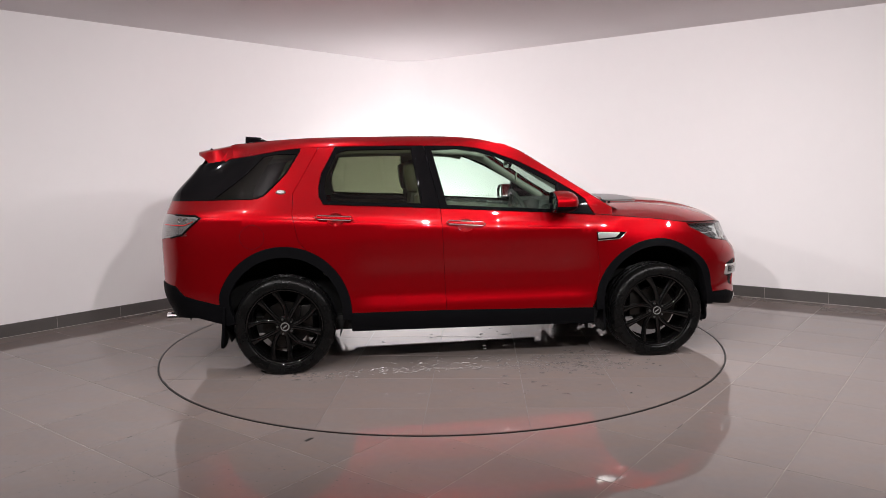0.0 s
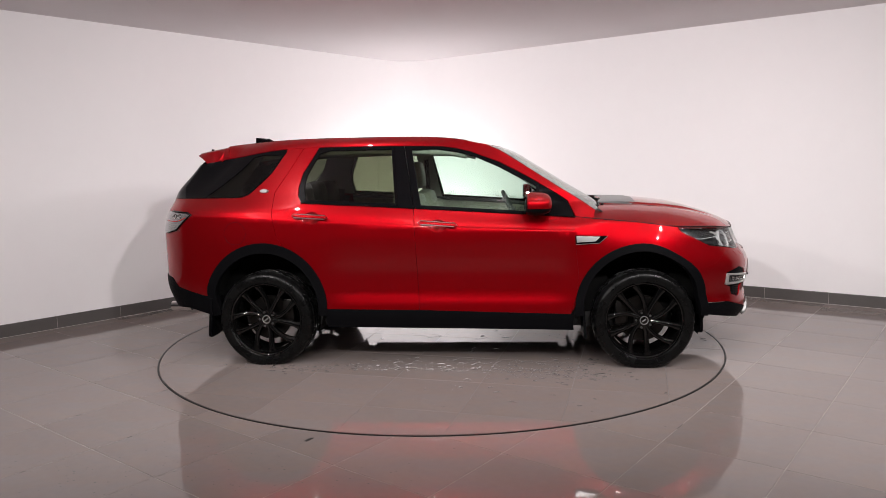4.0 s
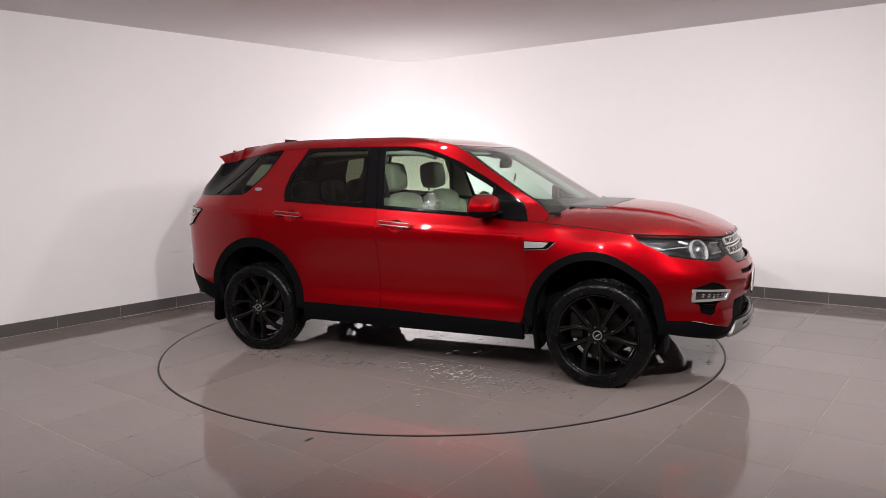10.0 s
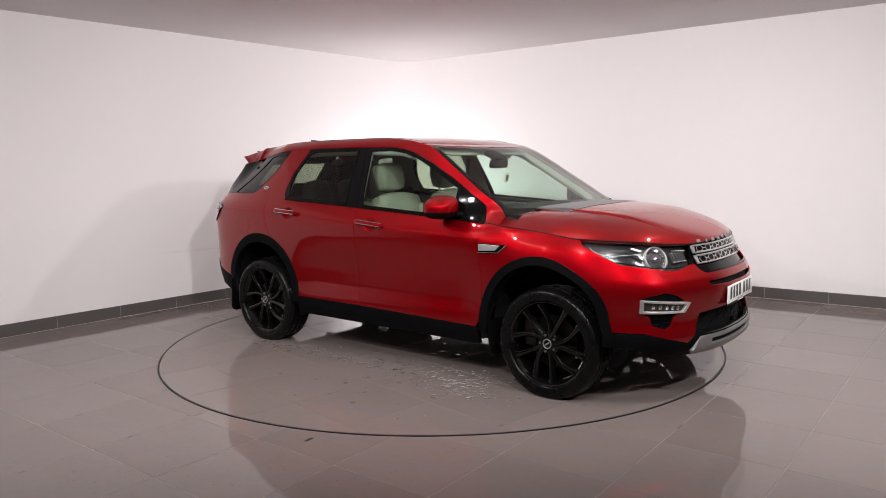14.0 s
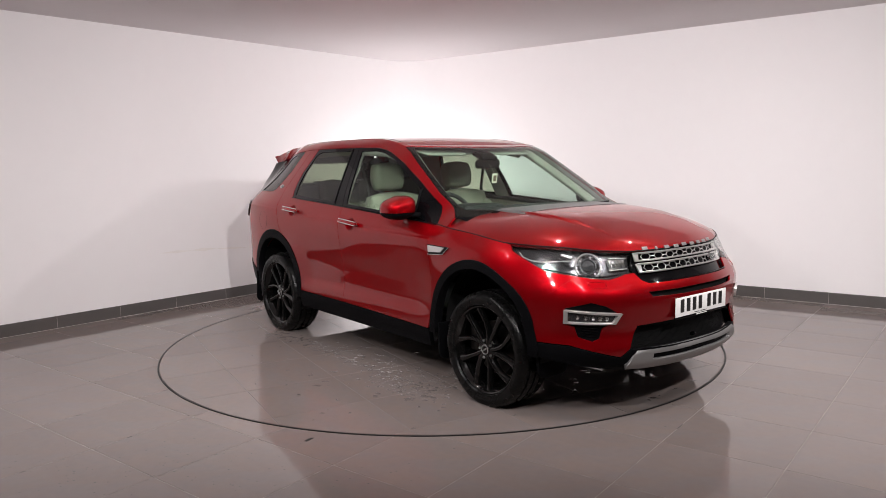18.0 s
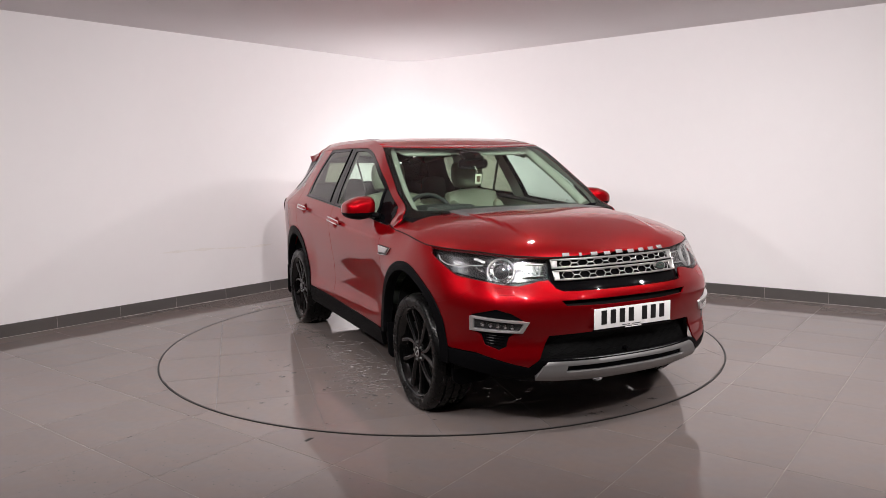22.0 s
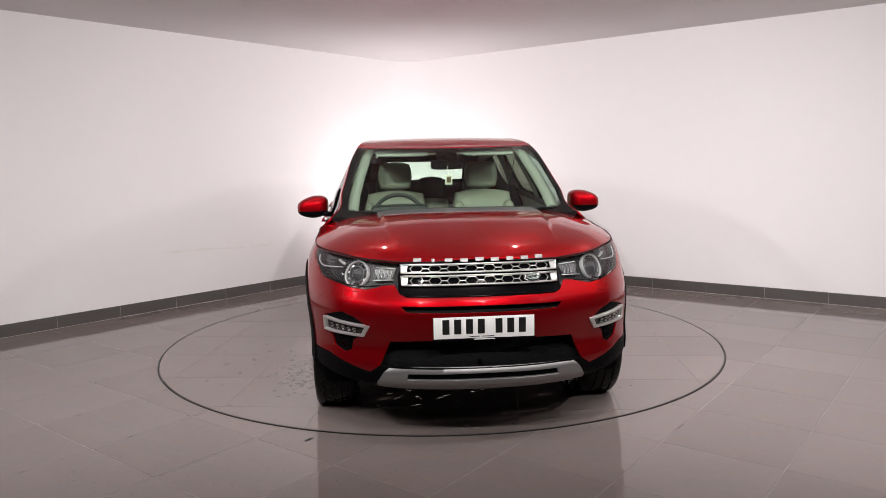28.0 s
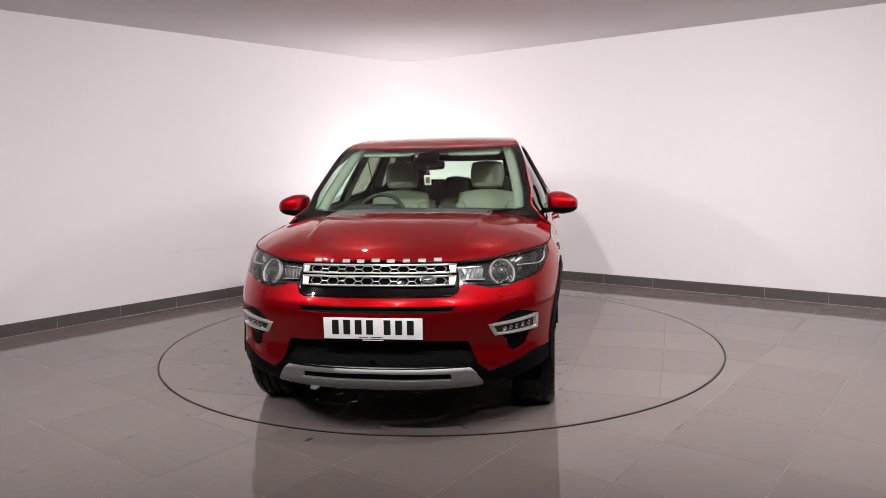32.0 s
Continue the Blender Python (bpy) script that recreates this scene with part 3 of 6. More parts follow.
def inside(p, loop):
    x, y = p
    c = False
    for (a, b), (e, d) in zip(loop, loop[1:] + loop[:1]):
        if (b > y) != (d > y) and x < (e - a) * (y - b) / (d - b) + a:
            c = not c
    return c


def surface(fn, sign, lift):
    """A function giving the lifted point and the outward normal of a chart."""
    def at(u, v):
        e = 0.004
        du, dv = fn(u + e, v) - fn(u - e, v), fn(u, v + e) - fn(u, v - e)
        n = np.cross(du, dv) * sign
        n = n / max(np.linalg.norm(n), 1e-9)
        return fn(u, v) + n * (lift(u, v) if callable(lift) else lift), n
    return at


def patch(name, loop, fn, sign, mat, parent=None, label="", holes=(), step=0.04, thick=0.012, lift=0.0, gap=0.0026, crease=False):
    """A panel cut out of a chart along loop, with holes, a rolled edge and thickness."""
    parent = parent or car
    outer = dense(shrink(dense(loop, step), gap), step * 1.2)
    inner = [dense(shrink(dense(h, step * 0.7), -gap * 0.2), step) for h in holes]
    pts, edges = [], []
    for lp in [outer] + inner:
        k = len(pts)
        pts += lp
        edges += [(k + i, k + (i + 1) % len(lp)) for i in range(len(lp))]
    us, vs = [p[0] for p in outer], [p[1] for p in outer]
    rim = np.array(pts)
    for i in range(int((max(us) - min(us)) / step) + 1):
        for j in range(int((max(vs) - min(vs)) / step) + 1):
            p = (min(us) + (i + 0.5) * step, min(vs) + (j + 0.5) * step)
            if inside(p, outer) and not any(inside(p, h) for h in inner) and np.min(np.hypot(rim[:, 0] - p[0], rim[:, 1] - p[1])) > step * 0.45:
                pts.append(p)
    if crease:
        u = min(us)
        while u < max(us):
            for dv in (-0.012, -0.005, 0.0, 0.005, 0.012):
                p = (u, crease_at(u) + dv)
                if inside(p, outer) and not any(inside(p, h) for h in inner) and np.min(np.hypot(rim[:, 0] - p[0], rim[:, 1] - p[1])) > 0.008:
                    pts.append(p)
            u += step * 0.6
    res = delaunay_2d_cdt([Vector(p) for p in pts], edges, [], 0, 1e-6)
    co, faces = [(v.x, v.y) for v in res[0]], []
    for f in res[2]:
        c = (sum(co[i][0] for i in f) / 3, sum(co[i][1] for i in f) / 3)
        if inside(c, outer) and not any(inside(c, h) for h in inner):
            faces.append(tuple(f) if sign > 0 else tuple(f)[::-1])
    at = surface(fn, sign, lift)
    P, N = zip(*(at(*c) for c in co))
    P, N = list(P), list(N)
    used = {}
    for f in faces:
        for a, b in zip(f, f[1:] + f[:1]):
            used[(a, b)] = used.get((a, b), 0) + 1
    rimedges = [(a, b) for (a, b) in used if (b, a) not in used]
    nb = len(P)
    if thick:
        # edge: a small roll, then the wall of the panel
        idx = {}
        for a, b in rimedges:
            for q in (a, b):
                if q not in idx:
                    idx[q] = nb + 2 * len(idx)
        rows = {q: None for q in idx}
        out_dir = {q: np.zeros(3) for q in idx}
        for a, b in rimedges:
            d = np.array(P[b]) - np.array(P[a])
            o = np.cross(d, N[a])
            o = o / max(np.linalg.norm(o), 1e-9)
            out_dir[a] += o
            out_dir[b] += o
        for q in rows:
            o = out_dir[q] / max(np.linalg.norm(out_dir[q]), 1e-9)
            P.append(P[q] + o * 0.0015 - N[q] * 0.0015)
            N.append((o + N[q] * 0.4) / np.linalg.norm(o + N[q] * 0.4))
            P.append(P[q] + o * 0.0015 - N[q] * thick)
            N.append(o)
        for a, b in rimedges:
            faces += [(b, a, idx[a], idx[b]), (idx[b], idx[a], idx[a] + 1, idx[b] + 1)]
    return mesh_ob(name, [p + np.array((CAR_X, CAR_Y, 0.004)) for p in P], faces, mat, parent, label, N)


def side(loop, sg):
    return [(sg * s, z) for s, z in loop]


def X(x, z):
    return (fx(x), z)


def Y(y, z):
    return (fy(y), z)


def R(y, z):
    return (ry(y), z)


def arc(cx, cz, rx, rz, a0, a1, n=20):
    """Points on a wheel arch, degrees from the front over the top."""
    return [X(cx + rx * math.cos(radians(a0 + (a1 - a0) * i / n)), cz + rz * math.sin(radians(a0 + (a1 - a0) * i / n))) for i in range(n + 1)]


def both(name, loop, mat, label="", **kw):
    return [patch(name, side(loop, sg), T, -1, mat, None, label, **{**kw, "holes": [side(h, sg) for h in kw.get("holes", ())]}) for sg in (1, -1)]


RA, FA = (-1.365, 0.425, 0.468, 0.487), (1.35, 0.425, 0.462, 0.467)
GUTTER = [X(0.05, 1.575), X(-0.06, 1.592), X(-0.47, 1.602), X(-0.9, 1.602), X(-1.3, 1.598), X(-1.72, 1.582), X(-2.10, 1.560)]
DLO_LOW = [X(0.89, 1.077), X(0.54, 1.105), X(0.0, 1.14), X(-0.25, 1.155), X(-0.67, 1.18), X(-0.87, 1.19), X(-1.075, 1.203)]
SEAM_REAR = [X(-1.10, 1.60), X(-1.20, 1.42), X(-1.285, 1.28), X(-1.287, 1.13), X(-1.25, 0.95), X(-1.20, 0.882)]
PILLAR_LOW = [X(0.15, 1.55), X(0.36, 1.47), X(0.57, 1.36), X(0.78, 1.23), X(0.845, 1.185)]
LAMP_LOW = [X(1.665, 0.999), X(1.69, 0.965), X(1.80, 0.915), X(1.90, 0.862), Y(0.765, 0.838), Y(0.70, 0.823), Y(0.62, 0.816), Y(0.56, 0.827),
            Y(0.52, 0.838), Y(0.465, 0.842)]
LAMP_TOP = [Y(0.465, 0.948), Y(0.55, 0.956), Y(0.65, 0.966), Y(0.80, 0.986)]


def cup_loop(x, z, k=1.0):
    return [(fx(x) + 0.060 * k * math.cos(2 * math.pi * i / 24), z + 0.046 * k * math.sin(2 * math.pi * i / 24)) for i in range(24)]


def cups(x, z):
    """Finger recesses behind the door handles."""
    def dish(u, v):
        q = 1 - ((abs(u) - fx(x)) / 0.060) ** 2 - ((v - z) / 0.046) ** 2
        p = T(u, v)
        p[1] -= math.copysign(0.032 * max(q, 0.0), p[1])
        return p
    for sg in (1, -1):
        patch("handle_cup", side(cup_loop(x, z), sg), dish, -1, PAINT, None, thick=0, gap=-0.0005, step=0.012)


def build_body():
    # rear quarter with the raked pillar
    tail_low, tail_top = [R(0.66, 0.965), X(-2.05, 1.0), X(-1.935, 1.122)], [X(-1.98, 1.14), R(0.66, 1.15)]
    loop = (SEAM_REAR[::-1] + [X(-1.23, 1.60), X(-1.235, 1.575), X(-1.34, 1.425), X(-1.51, 1.265), X(-1.56, 1.247), X(-1.62, 1.243), X(-2.03, 1.245),
                               R(0.66, 1.245)] + tail_top[::-1] + tail_low[::-1] + [R(0.66, 0.66), X(-2.12, 0.64), X(-2.06, 0.575), X(-1.84, 0.515)] +
            arc(*RA, 169, 71))
    both("rear_quarter", loop, PAINT, crease=True)
    both("tail_lamp", tail_low + tail_top, TAILCLEAR, "clear silver tail lamp with red bars", lift=0.002)
    # doors
    door_r = DLO_LOW[3:] + [X(-1.102, 1.25), X(-1.105, 1.31), X(-1.085, 1.41), X(-1.0, 1.565), X(-0.985, 1.60)] + SEAM_REAR + arc(*RA, 69, 8, 12) + [
        X(-0.90, 0.424), X(-0.22, 0.418), X(-0.24, 0.95)]
    both("rear_door", door_r, PAINT, crease=True, holes=[cup_loop(-0.99, 1.09)])
    cups(-0.99, 1.09)
    door_f = DLO_LOW[:4] + [X(-0.24, 0.95), X(-0.22, 0.418), X(0.3, 0.405), X(0.86, 0.392), X(0.905, 0.55), X(0.91, 0.70), X(0.885, 0.93)]
    both("front_door", door_f, PAINT, crease=True, holes=[cup_loop(-0.075, 1.026)])
    cups(-0.075, 1.026)
    fender = [X(0.885, 1.077), X(1.15, 1.052), X(1.36, 1.032)] + LAMP_LOW[:5] + [X(1.86, 0.74)] + arc(*FA, 37, 176, 24) + [X(0.865, 0.40), X(0.905, 0.55),
                                                                                                                  X(0.91, 0.70), X(0.885, 0.93)]
    both("front_fender", fender, PAINT, gap=0.001)
    # pillar and roof edge
    rail = GUTTER[::-1] + PILLAR_LOW + [X(0.895, 1.078), X(1.02, 1.068), X(1.035, 1.122)] + [X(x, z) for x, z in PILLAR[::-1][1:]] + [
        X(0.1, 1.634), X(0.0, 1.650), X(-0.2, 1.664), X(-0.5, ROOF_Z), X(-0.9, ROOF_Z), X(-1.4, ROOF_Z), X(-1.78, ROOF_Z), X(-2.10, ROOF_Z)]
    both("roof_side_rail", rail, PAINT)
    # black window surrounds with their panes
    quarter = [X(-1.905, 1.252), X(-1.60, 1.248), X(-1.53, 1.27), X(-1.36, 1.425), X(-1.26, 1.56), X(-1.5, 1.57), X(-1.70, 1.555)]
    both("quarter_surround", [X(-1.235, 1.575), X(-1.34, 1.425), X(-1.51, 1.265), X(-1.56, 1.247), X(-1.62, 1.243), X(-2.03, 1.245), R(0.59, 1.245),
                              R(0.59, 1.555), X(-2.12, 1.556), X(-1.72, 1.580), X(-1.3, 1.596), X(-1.235, 1.60)], GLOSS, holes=[quarter], lift=-0.001)
    both("quarter_window", quarter, QUARTER, "dark tinted rear quarter window", lift=-0.006, gap=-0.004, thick=0, step=0.025)
    pane_r = [X(-0.385, 1.187), X(-0.70, 1.20), X(-1.045, 1.222), X(-1.065, 1.31), X(-1.05, 1.40), X(-0.975, 1.555), X(-0.90, 1.578), X(-0.435, 1.578)]
    both("rear_door_frame", DLO_LOW[3:] + [X(-1.102, 1.25), X(-1.105, 1.31), X(-1.085, 1.41), X(-1.0, 1.565), X(-0.985, 1.60), X(-0.9, 1.602),
                                           X(-0.34, 1.60)], GLOSS, holes=[pane_r], lift=-0.002)
    both("rear_door_window", pane_r, PRIVACY, "dark tinted rear door window", lift=-0.007, gap=-0.004, thick=0, step=0.025)
    pane_f = [X(0.60, 1.118), X(0.2, 1.145), X(-0.20, 1.172), X(-0.285, 1.572), X(-0.10, 1.575), X(0.05, 1.553), X(0.2, 1.508), X(0.36, 1.437),
              X(0.56, 1.330), X(0.625, 1.293)]
    both("front_door_frame", DLO_LOW[:4] + [X(-0.34, 1.60), X(-0.06, 1.592), X(0.05, 1.575)] + PILLAR_LOW, GLOSS, holes=[pane_f], lift=-0.002)
    both("front_door_window", pane_f, CLEAR, "clear green-tinted front door window", lift=-0.007, gap=-0.004, thick=0, step=0.025)
    # black cladding
    both("sill_trim", [X(-0.91, 0.424), X(-0.22, 0.418), X(0.3, 0.405), X(0.87, 0.392), X(0.88, 0.275), X(-0.9, 0.290)], PLASTIC, lift=0.004, thick=0.03)
    for a in (RA, FA):
        ring = arc(a[0], a[1], a[2], a[3], -6, 186, 30) + arc(a[0], a[1], 0.405, 0.415, 186, -6, 30)
        both("wheel_arch_trim", ring, PLASTIC, "black plastic wheel arch moulding", lift=0.007, thick=0.06, gap=0)
    both("rear_bumper_trim", [X(-1.83, 0.515), X(-2.06, 0.575), X(-2.12, 0.64), R(0.60, 0.66), R(0.60, 0.40), X(-2.03, 0.42), X(-1.82, 0.36)], PLASTIC,
         lift=0.006, thick=0.03)
    for nm, loop, mt in (("tailgate", [R(0.655, 0.80), R(0.655, 1.245)] , PAINT), ("rear_bumper", [R(0.655, 0.66), R(0.655, 0.795)], PAINT),
                         ("rear_valance", [R(0.595, 0.36), R(0.595, 0.655)], PLASTIC), ("rear_window", [R(0.43, 1.310), R(0.43, 1.575)], REARGLASS),
                         ("rear_window_top", [R(0.54, 1.570), R(0.54, 1.676)], GLOSS), ("rear_window_base", [R(0.615, 1.247), R(0.615, 1.323)], GLOSS)):
        (s0, z0), (s1, z1) = loop
        fn = lambda u, v: T(u, v) if u <= S_END else T(u - 2 * S_END, v)
        patch(nm, [(s0, z0), (2 * S_END - s0, z0), (2 * S_END - s0, z1), (s0, z1)], fn, -1, mt, None, lift=-0.012 if "window" in nm else -0.002, step=0.06, gap=0.0026 if "window" not in nm else (0 if nm == "rear_window" else -0.001),
              thick=0.012 if nm != "rear_window" else 0)
    both("rear_window_side", [R(0.615, 1.247), R(0.615, 1.575), R(0.48, 1.60), R(0.425, 1.56), R(0.425, 1.247)], GLOSS, lift=-0.011, gap=0)
    # dark sheet behind the panels, added so that their gaps read as shaded
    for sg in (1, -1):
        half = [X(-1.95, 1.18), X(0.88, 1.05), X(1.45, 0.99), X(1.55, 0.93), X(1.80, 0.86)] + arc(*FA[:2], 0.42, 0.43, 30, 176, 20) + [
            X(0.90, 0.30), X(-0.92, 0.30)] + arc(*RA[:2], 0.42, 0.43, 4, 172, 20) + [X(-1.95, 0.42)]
        patch("gap_backing", side(half, sg), T, -1, DARK, None, "dark backing sheet for the shaded panel gaps", lift=-0.03, thick=0, step=0.07)


def build_front():
    low = [X(1.79, 0.47), Y(0.82, 0.462), Y(0.60, 0.388), Y(0.545, 0.43), Y(0.49, 0.553), Y(0.3, 0.562), (0.0, 0.565)]
    top = [Y(0.0, 0.785), Y(0.40, 0.785), Y(0.435, 0.80), Y(0.46, 0.838)] + LAMP_LOW[::-1][0:6] + [X(1.86, 0.74)] + arc(*FA, 37, 6, 8)
    loop = top + low
    loop = loop + [(-s, z) for s, z in loop[::-1] if s > 1e-6]
    loop = [p for i, p in enumerate(loop) if p != loop[i - 1]]
    slot = [Y(0.405, 0.712), Y(0.2, 0.708), (0, 0.708), (-fy(0.2), 0.708), (-fy(0.405), 0.712), (-fy(0.43), 0.742), (0, 0.745), (fy(0.43), 0.742)]
    pod = [Y(0.615, 0.60), Y(0.62, 0.64), Y(0.68, 0.680), Y(0.745, 0.702), Y(0.838, 0.670), Y(0.842, 0.585), Y(0.80, 0.56), Y(0.785, 0.505), Y(0.73, 0.480), Y(0.695, 0.498), Y(0.685, 0.55)]
    patch("front_bumper", loop, T, -1, PAINT, None, holes=[slot, pod, side(pod, -1)], thick=0.010, gap=0.001)
    patch("bumper_slot", dense(slot, 0.1), T, -1, DARK, None, lift=-0.030, gap=-0.02, thick=0)
    both("fog_lamp_pocket", pod, PLASTIC, lift=-0.009, gap=-0.015, thick=0)
    # grille frame and lower mouth
    gr = [(0, 0.948), Y(0.44, 0.944), Y(0.455, 0.90), Y(0.45, 0.82), Y(0.43, 0.80), Y(0.39, 0.787), (0, 0.787)]
    gr = gr + [(-s, z) for s, z in gr[::-1] if s > 1e-6]
    patch("grille_panel", gr, T, -1, GLOSS, None, "gloss black grille panel", lift=-0.02)
    mouth = [(0, 0.562), Y(0.3, 0.559), Y(0.485, 0.55), Y(0.54, 0.43), (0, 0.425)]
    mouth = mouth + [(-s, z) for s, z in mouth[::-1] if s > 1e-6]
    patch("lower_grille", mouth, T, -1, DARK, None, "black lower mesh grille", lift=-0.06, thick=0, gap=-0.055)
    chin = [(0, 0.422), Y(0.545, 0.426), Y(0.60, 0.384), Y(0.82, 0.458), X(1.785, 0.465), X(1.79, 0.385), Y(0.75, 0.335), Y(0.5, 0.285), (0, 0.285)]
    chin = chin + [(-s, z) for s, z in chin[::-1] if s > 1e-6]
    chin = [p for i, p in enumerate(chin) if p != chin[i - 1]]
    patch("front_valance", chin, T, -1, PLASTIC, None, "black plastic lower bumper", thick=0.03)
    skid = [(0, 0.425), Y(0.44, 0.423), Y(0.498, 0.416), Y(0.530, 0.394), Y(0.574, 0.330), Y(0.566, 0.314), Y(0.44, 0.304), (0, 0.300)]
    skid = skid + [(-s, z) for s, z in skid[::-1] if s > 1e-6]
    win = [Y(0.40, 0.391), (0, 0.395), (-fy(0.40), 0.391), (-fy(0.412), 0.358), (0, 0.360), (fy(0.412), 0.358)]

    def swell(u, v):
        return T(u, v) + np.array((0.006 - 0.018 * smooth((v - 0.395) / 0.03) + 0.012 * smooth((0.40 - v) / 0.06), 0, 0))
    patch("skid_plate", skid, swell, -1, SATIN, None, "satin silver skid plate", holes=[win], lift=0.006, thick=0.025, step=0.02)
    # headlamps
    for sg in (1, -1):
        lp = side(LAMP_LOW + LAMP_TOP, sg)
        patch("headlamp_housing", lp, T, -1, DARKCHROME, None, lift=-0.05, gap=-0.01, thick=0)
        patch("headlamp", lp, T, -1, LENS, None, "clear headlamp with silver rings", lift=0.001, thick=0.004)


def build_top():
    hp = [(float(x), float(-y)) for x, y in ((p[0], p[1]) for p in _hp[::6])]
    rear = [(0.93, 0.80), (1.02, 0.74), (1.08, 0.62), (1.14, 0.35), (1.16, 0.0)]
    loop = hp + [p for p in rear if p[1] < hp[-1][1]]
    loop = loop + [(x, -y) for x, y in loop[::-1] if y > 1e-4]
    clean = []
    for p in loop:
        if not clean or math.dist(p, clean[-1]) > 0.004:
            clean.append(p)
    patch("bonnet", clean, hood, 1, PAINT, None, thick=0.02, gap=0.003, step=0.018)
    cover = [(1.15, 0.0), (1.13, 0.30), (1.08, 0.50), (1.09, 0.53), (1.33, 0.525), (1.365, 0.48), (1.40, 0.0)]
    cover = cover + [(x, -y) for x, y in cover[::-1] if y > 0]
    patch("bonnet_cover", cover, hood, 1, material("wet_grey_plastic", (0.065, 0.065, 0.065), 0.3, 0, 0, 0.4, 0.1), None,
          "grey plastic cover at the rear of the bonnet", lift=0.003, thick=0.005)
    patch("roof_brow", [(0.0, -1.0), (0.0, 1.0), (0.105, 1.0), (0.125, 0.5), (0.13, 0.0), (0.125, -0.5), (0.105, -1.0)], screen, 1, PAINT, None, "", lift=0.002, thick=0.01, gap=0)
    patch("windscreen", [(0.06, -0.99), (0.06, 0.99), (1, 0.99), (1, -0.99)], screen, 1, CLEAR, None, "clear green-tinted windscreen", thick=0)
    band = [(0.07, -1.005), (0.07, 1.005), (1.0, 1.005), (1.0, -1.005)]
    hole = [(0.152, -0.905), (0.150, 0.0), (0.152, 0.905), (0.30, 0.94), (0.80, 0.945), (0.845, 0.90), (0.862, 0.5), (0.868, 0.0), (0.862, -0.5), (0.845, -0.90), (0.80, -0.945), (0.30, -0.94)]
    patch("windscreen_border", band, screen, 1, GLOSS, None, "black printed windscreen border", holes=[hole], lift=-0.004, thick=0)
    patch("cowl", [(1.0, -1.0), (1.0, 1.0), (1.12, 0.9), (1.2, 0.0), (1.12, -0.9)], lambda a, r: screen(1, r) + np.array((0.9, 0, -0.45)) * (a - 1.0), 1,
          PLASTIC, None, thick=0)
    patch("roof_panel", [(-1.73, -1), (-1.73, 1), (0.17, 1), (0.21, 0.9), (0.285, 0.4), (0.30, 0.0), (0.285, -0.4), (0.21, -0.9), (0.17, -1)], roof, -1, PAINT, None, gap=0.0)


HUB = 0.344


def spoke_mesh(bm, stations, m):
    """A ridged spoke: (radius, angle, half width, face height, depth) from the hub to the rim."""
    rows = []
    for r, q, w, h, d in stations:
        c, n = Vector((r * math.cos(q), r * math.sin(q), 0)), Vector((-math.sin(q), math.cos(q), 0))
        rows.append([bm.verts.new(c + n * k + Vector((0, 0, z))) for k, z in
                     ((-w, h - d), (-w, h - 0.010), (-w * 0.72, h - 0.003), (-w * 0.12, h), (w * 0.40, h - 0.004), (w * 0.86, h - 0.012), (w, h - 0.018), (w, h - d))])
    for p, q in zip(rows, rows[1:]):
        for i in range(8):
            bm.faces.new((p[i], p[(i + 1) % 8], q[(i + 1) % 8], q[i]))
    bm.faces.new(rows[0])
    bm.faces.new(rows[-1][::-1])
    bmesh.ops.transform(bm, matrix=m, verts=bm.verts)


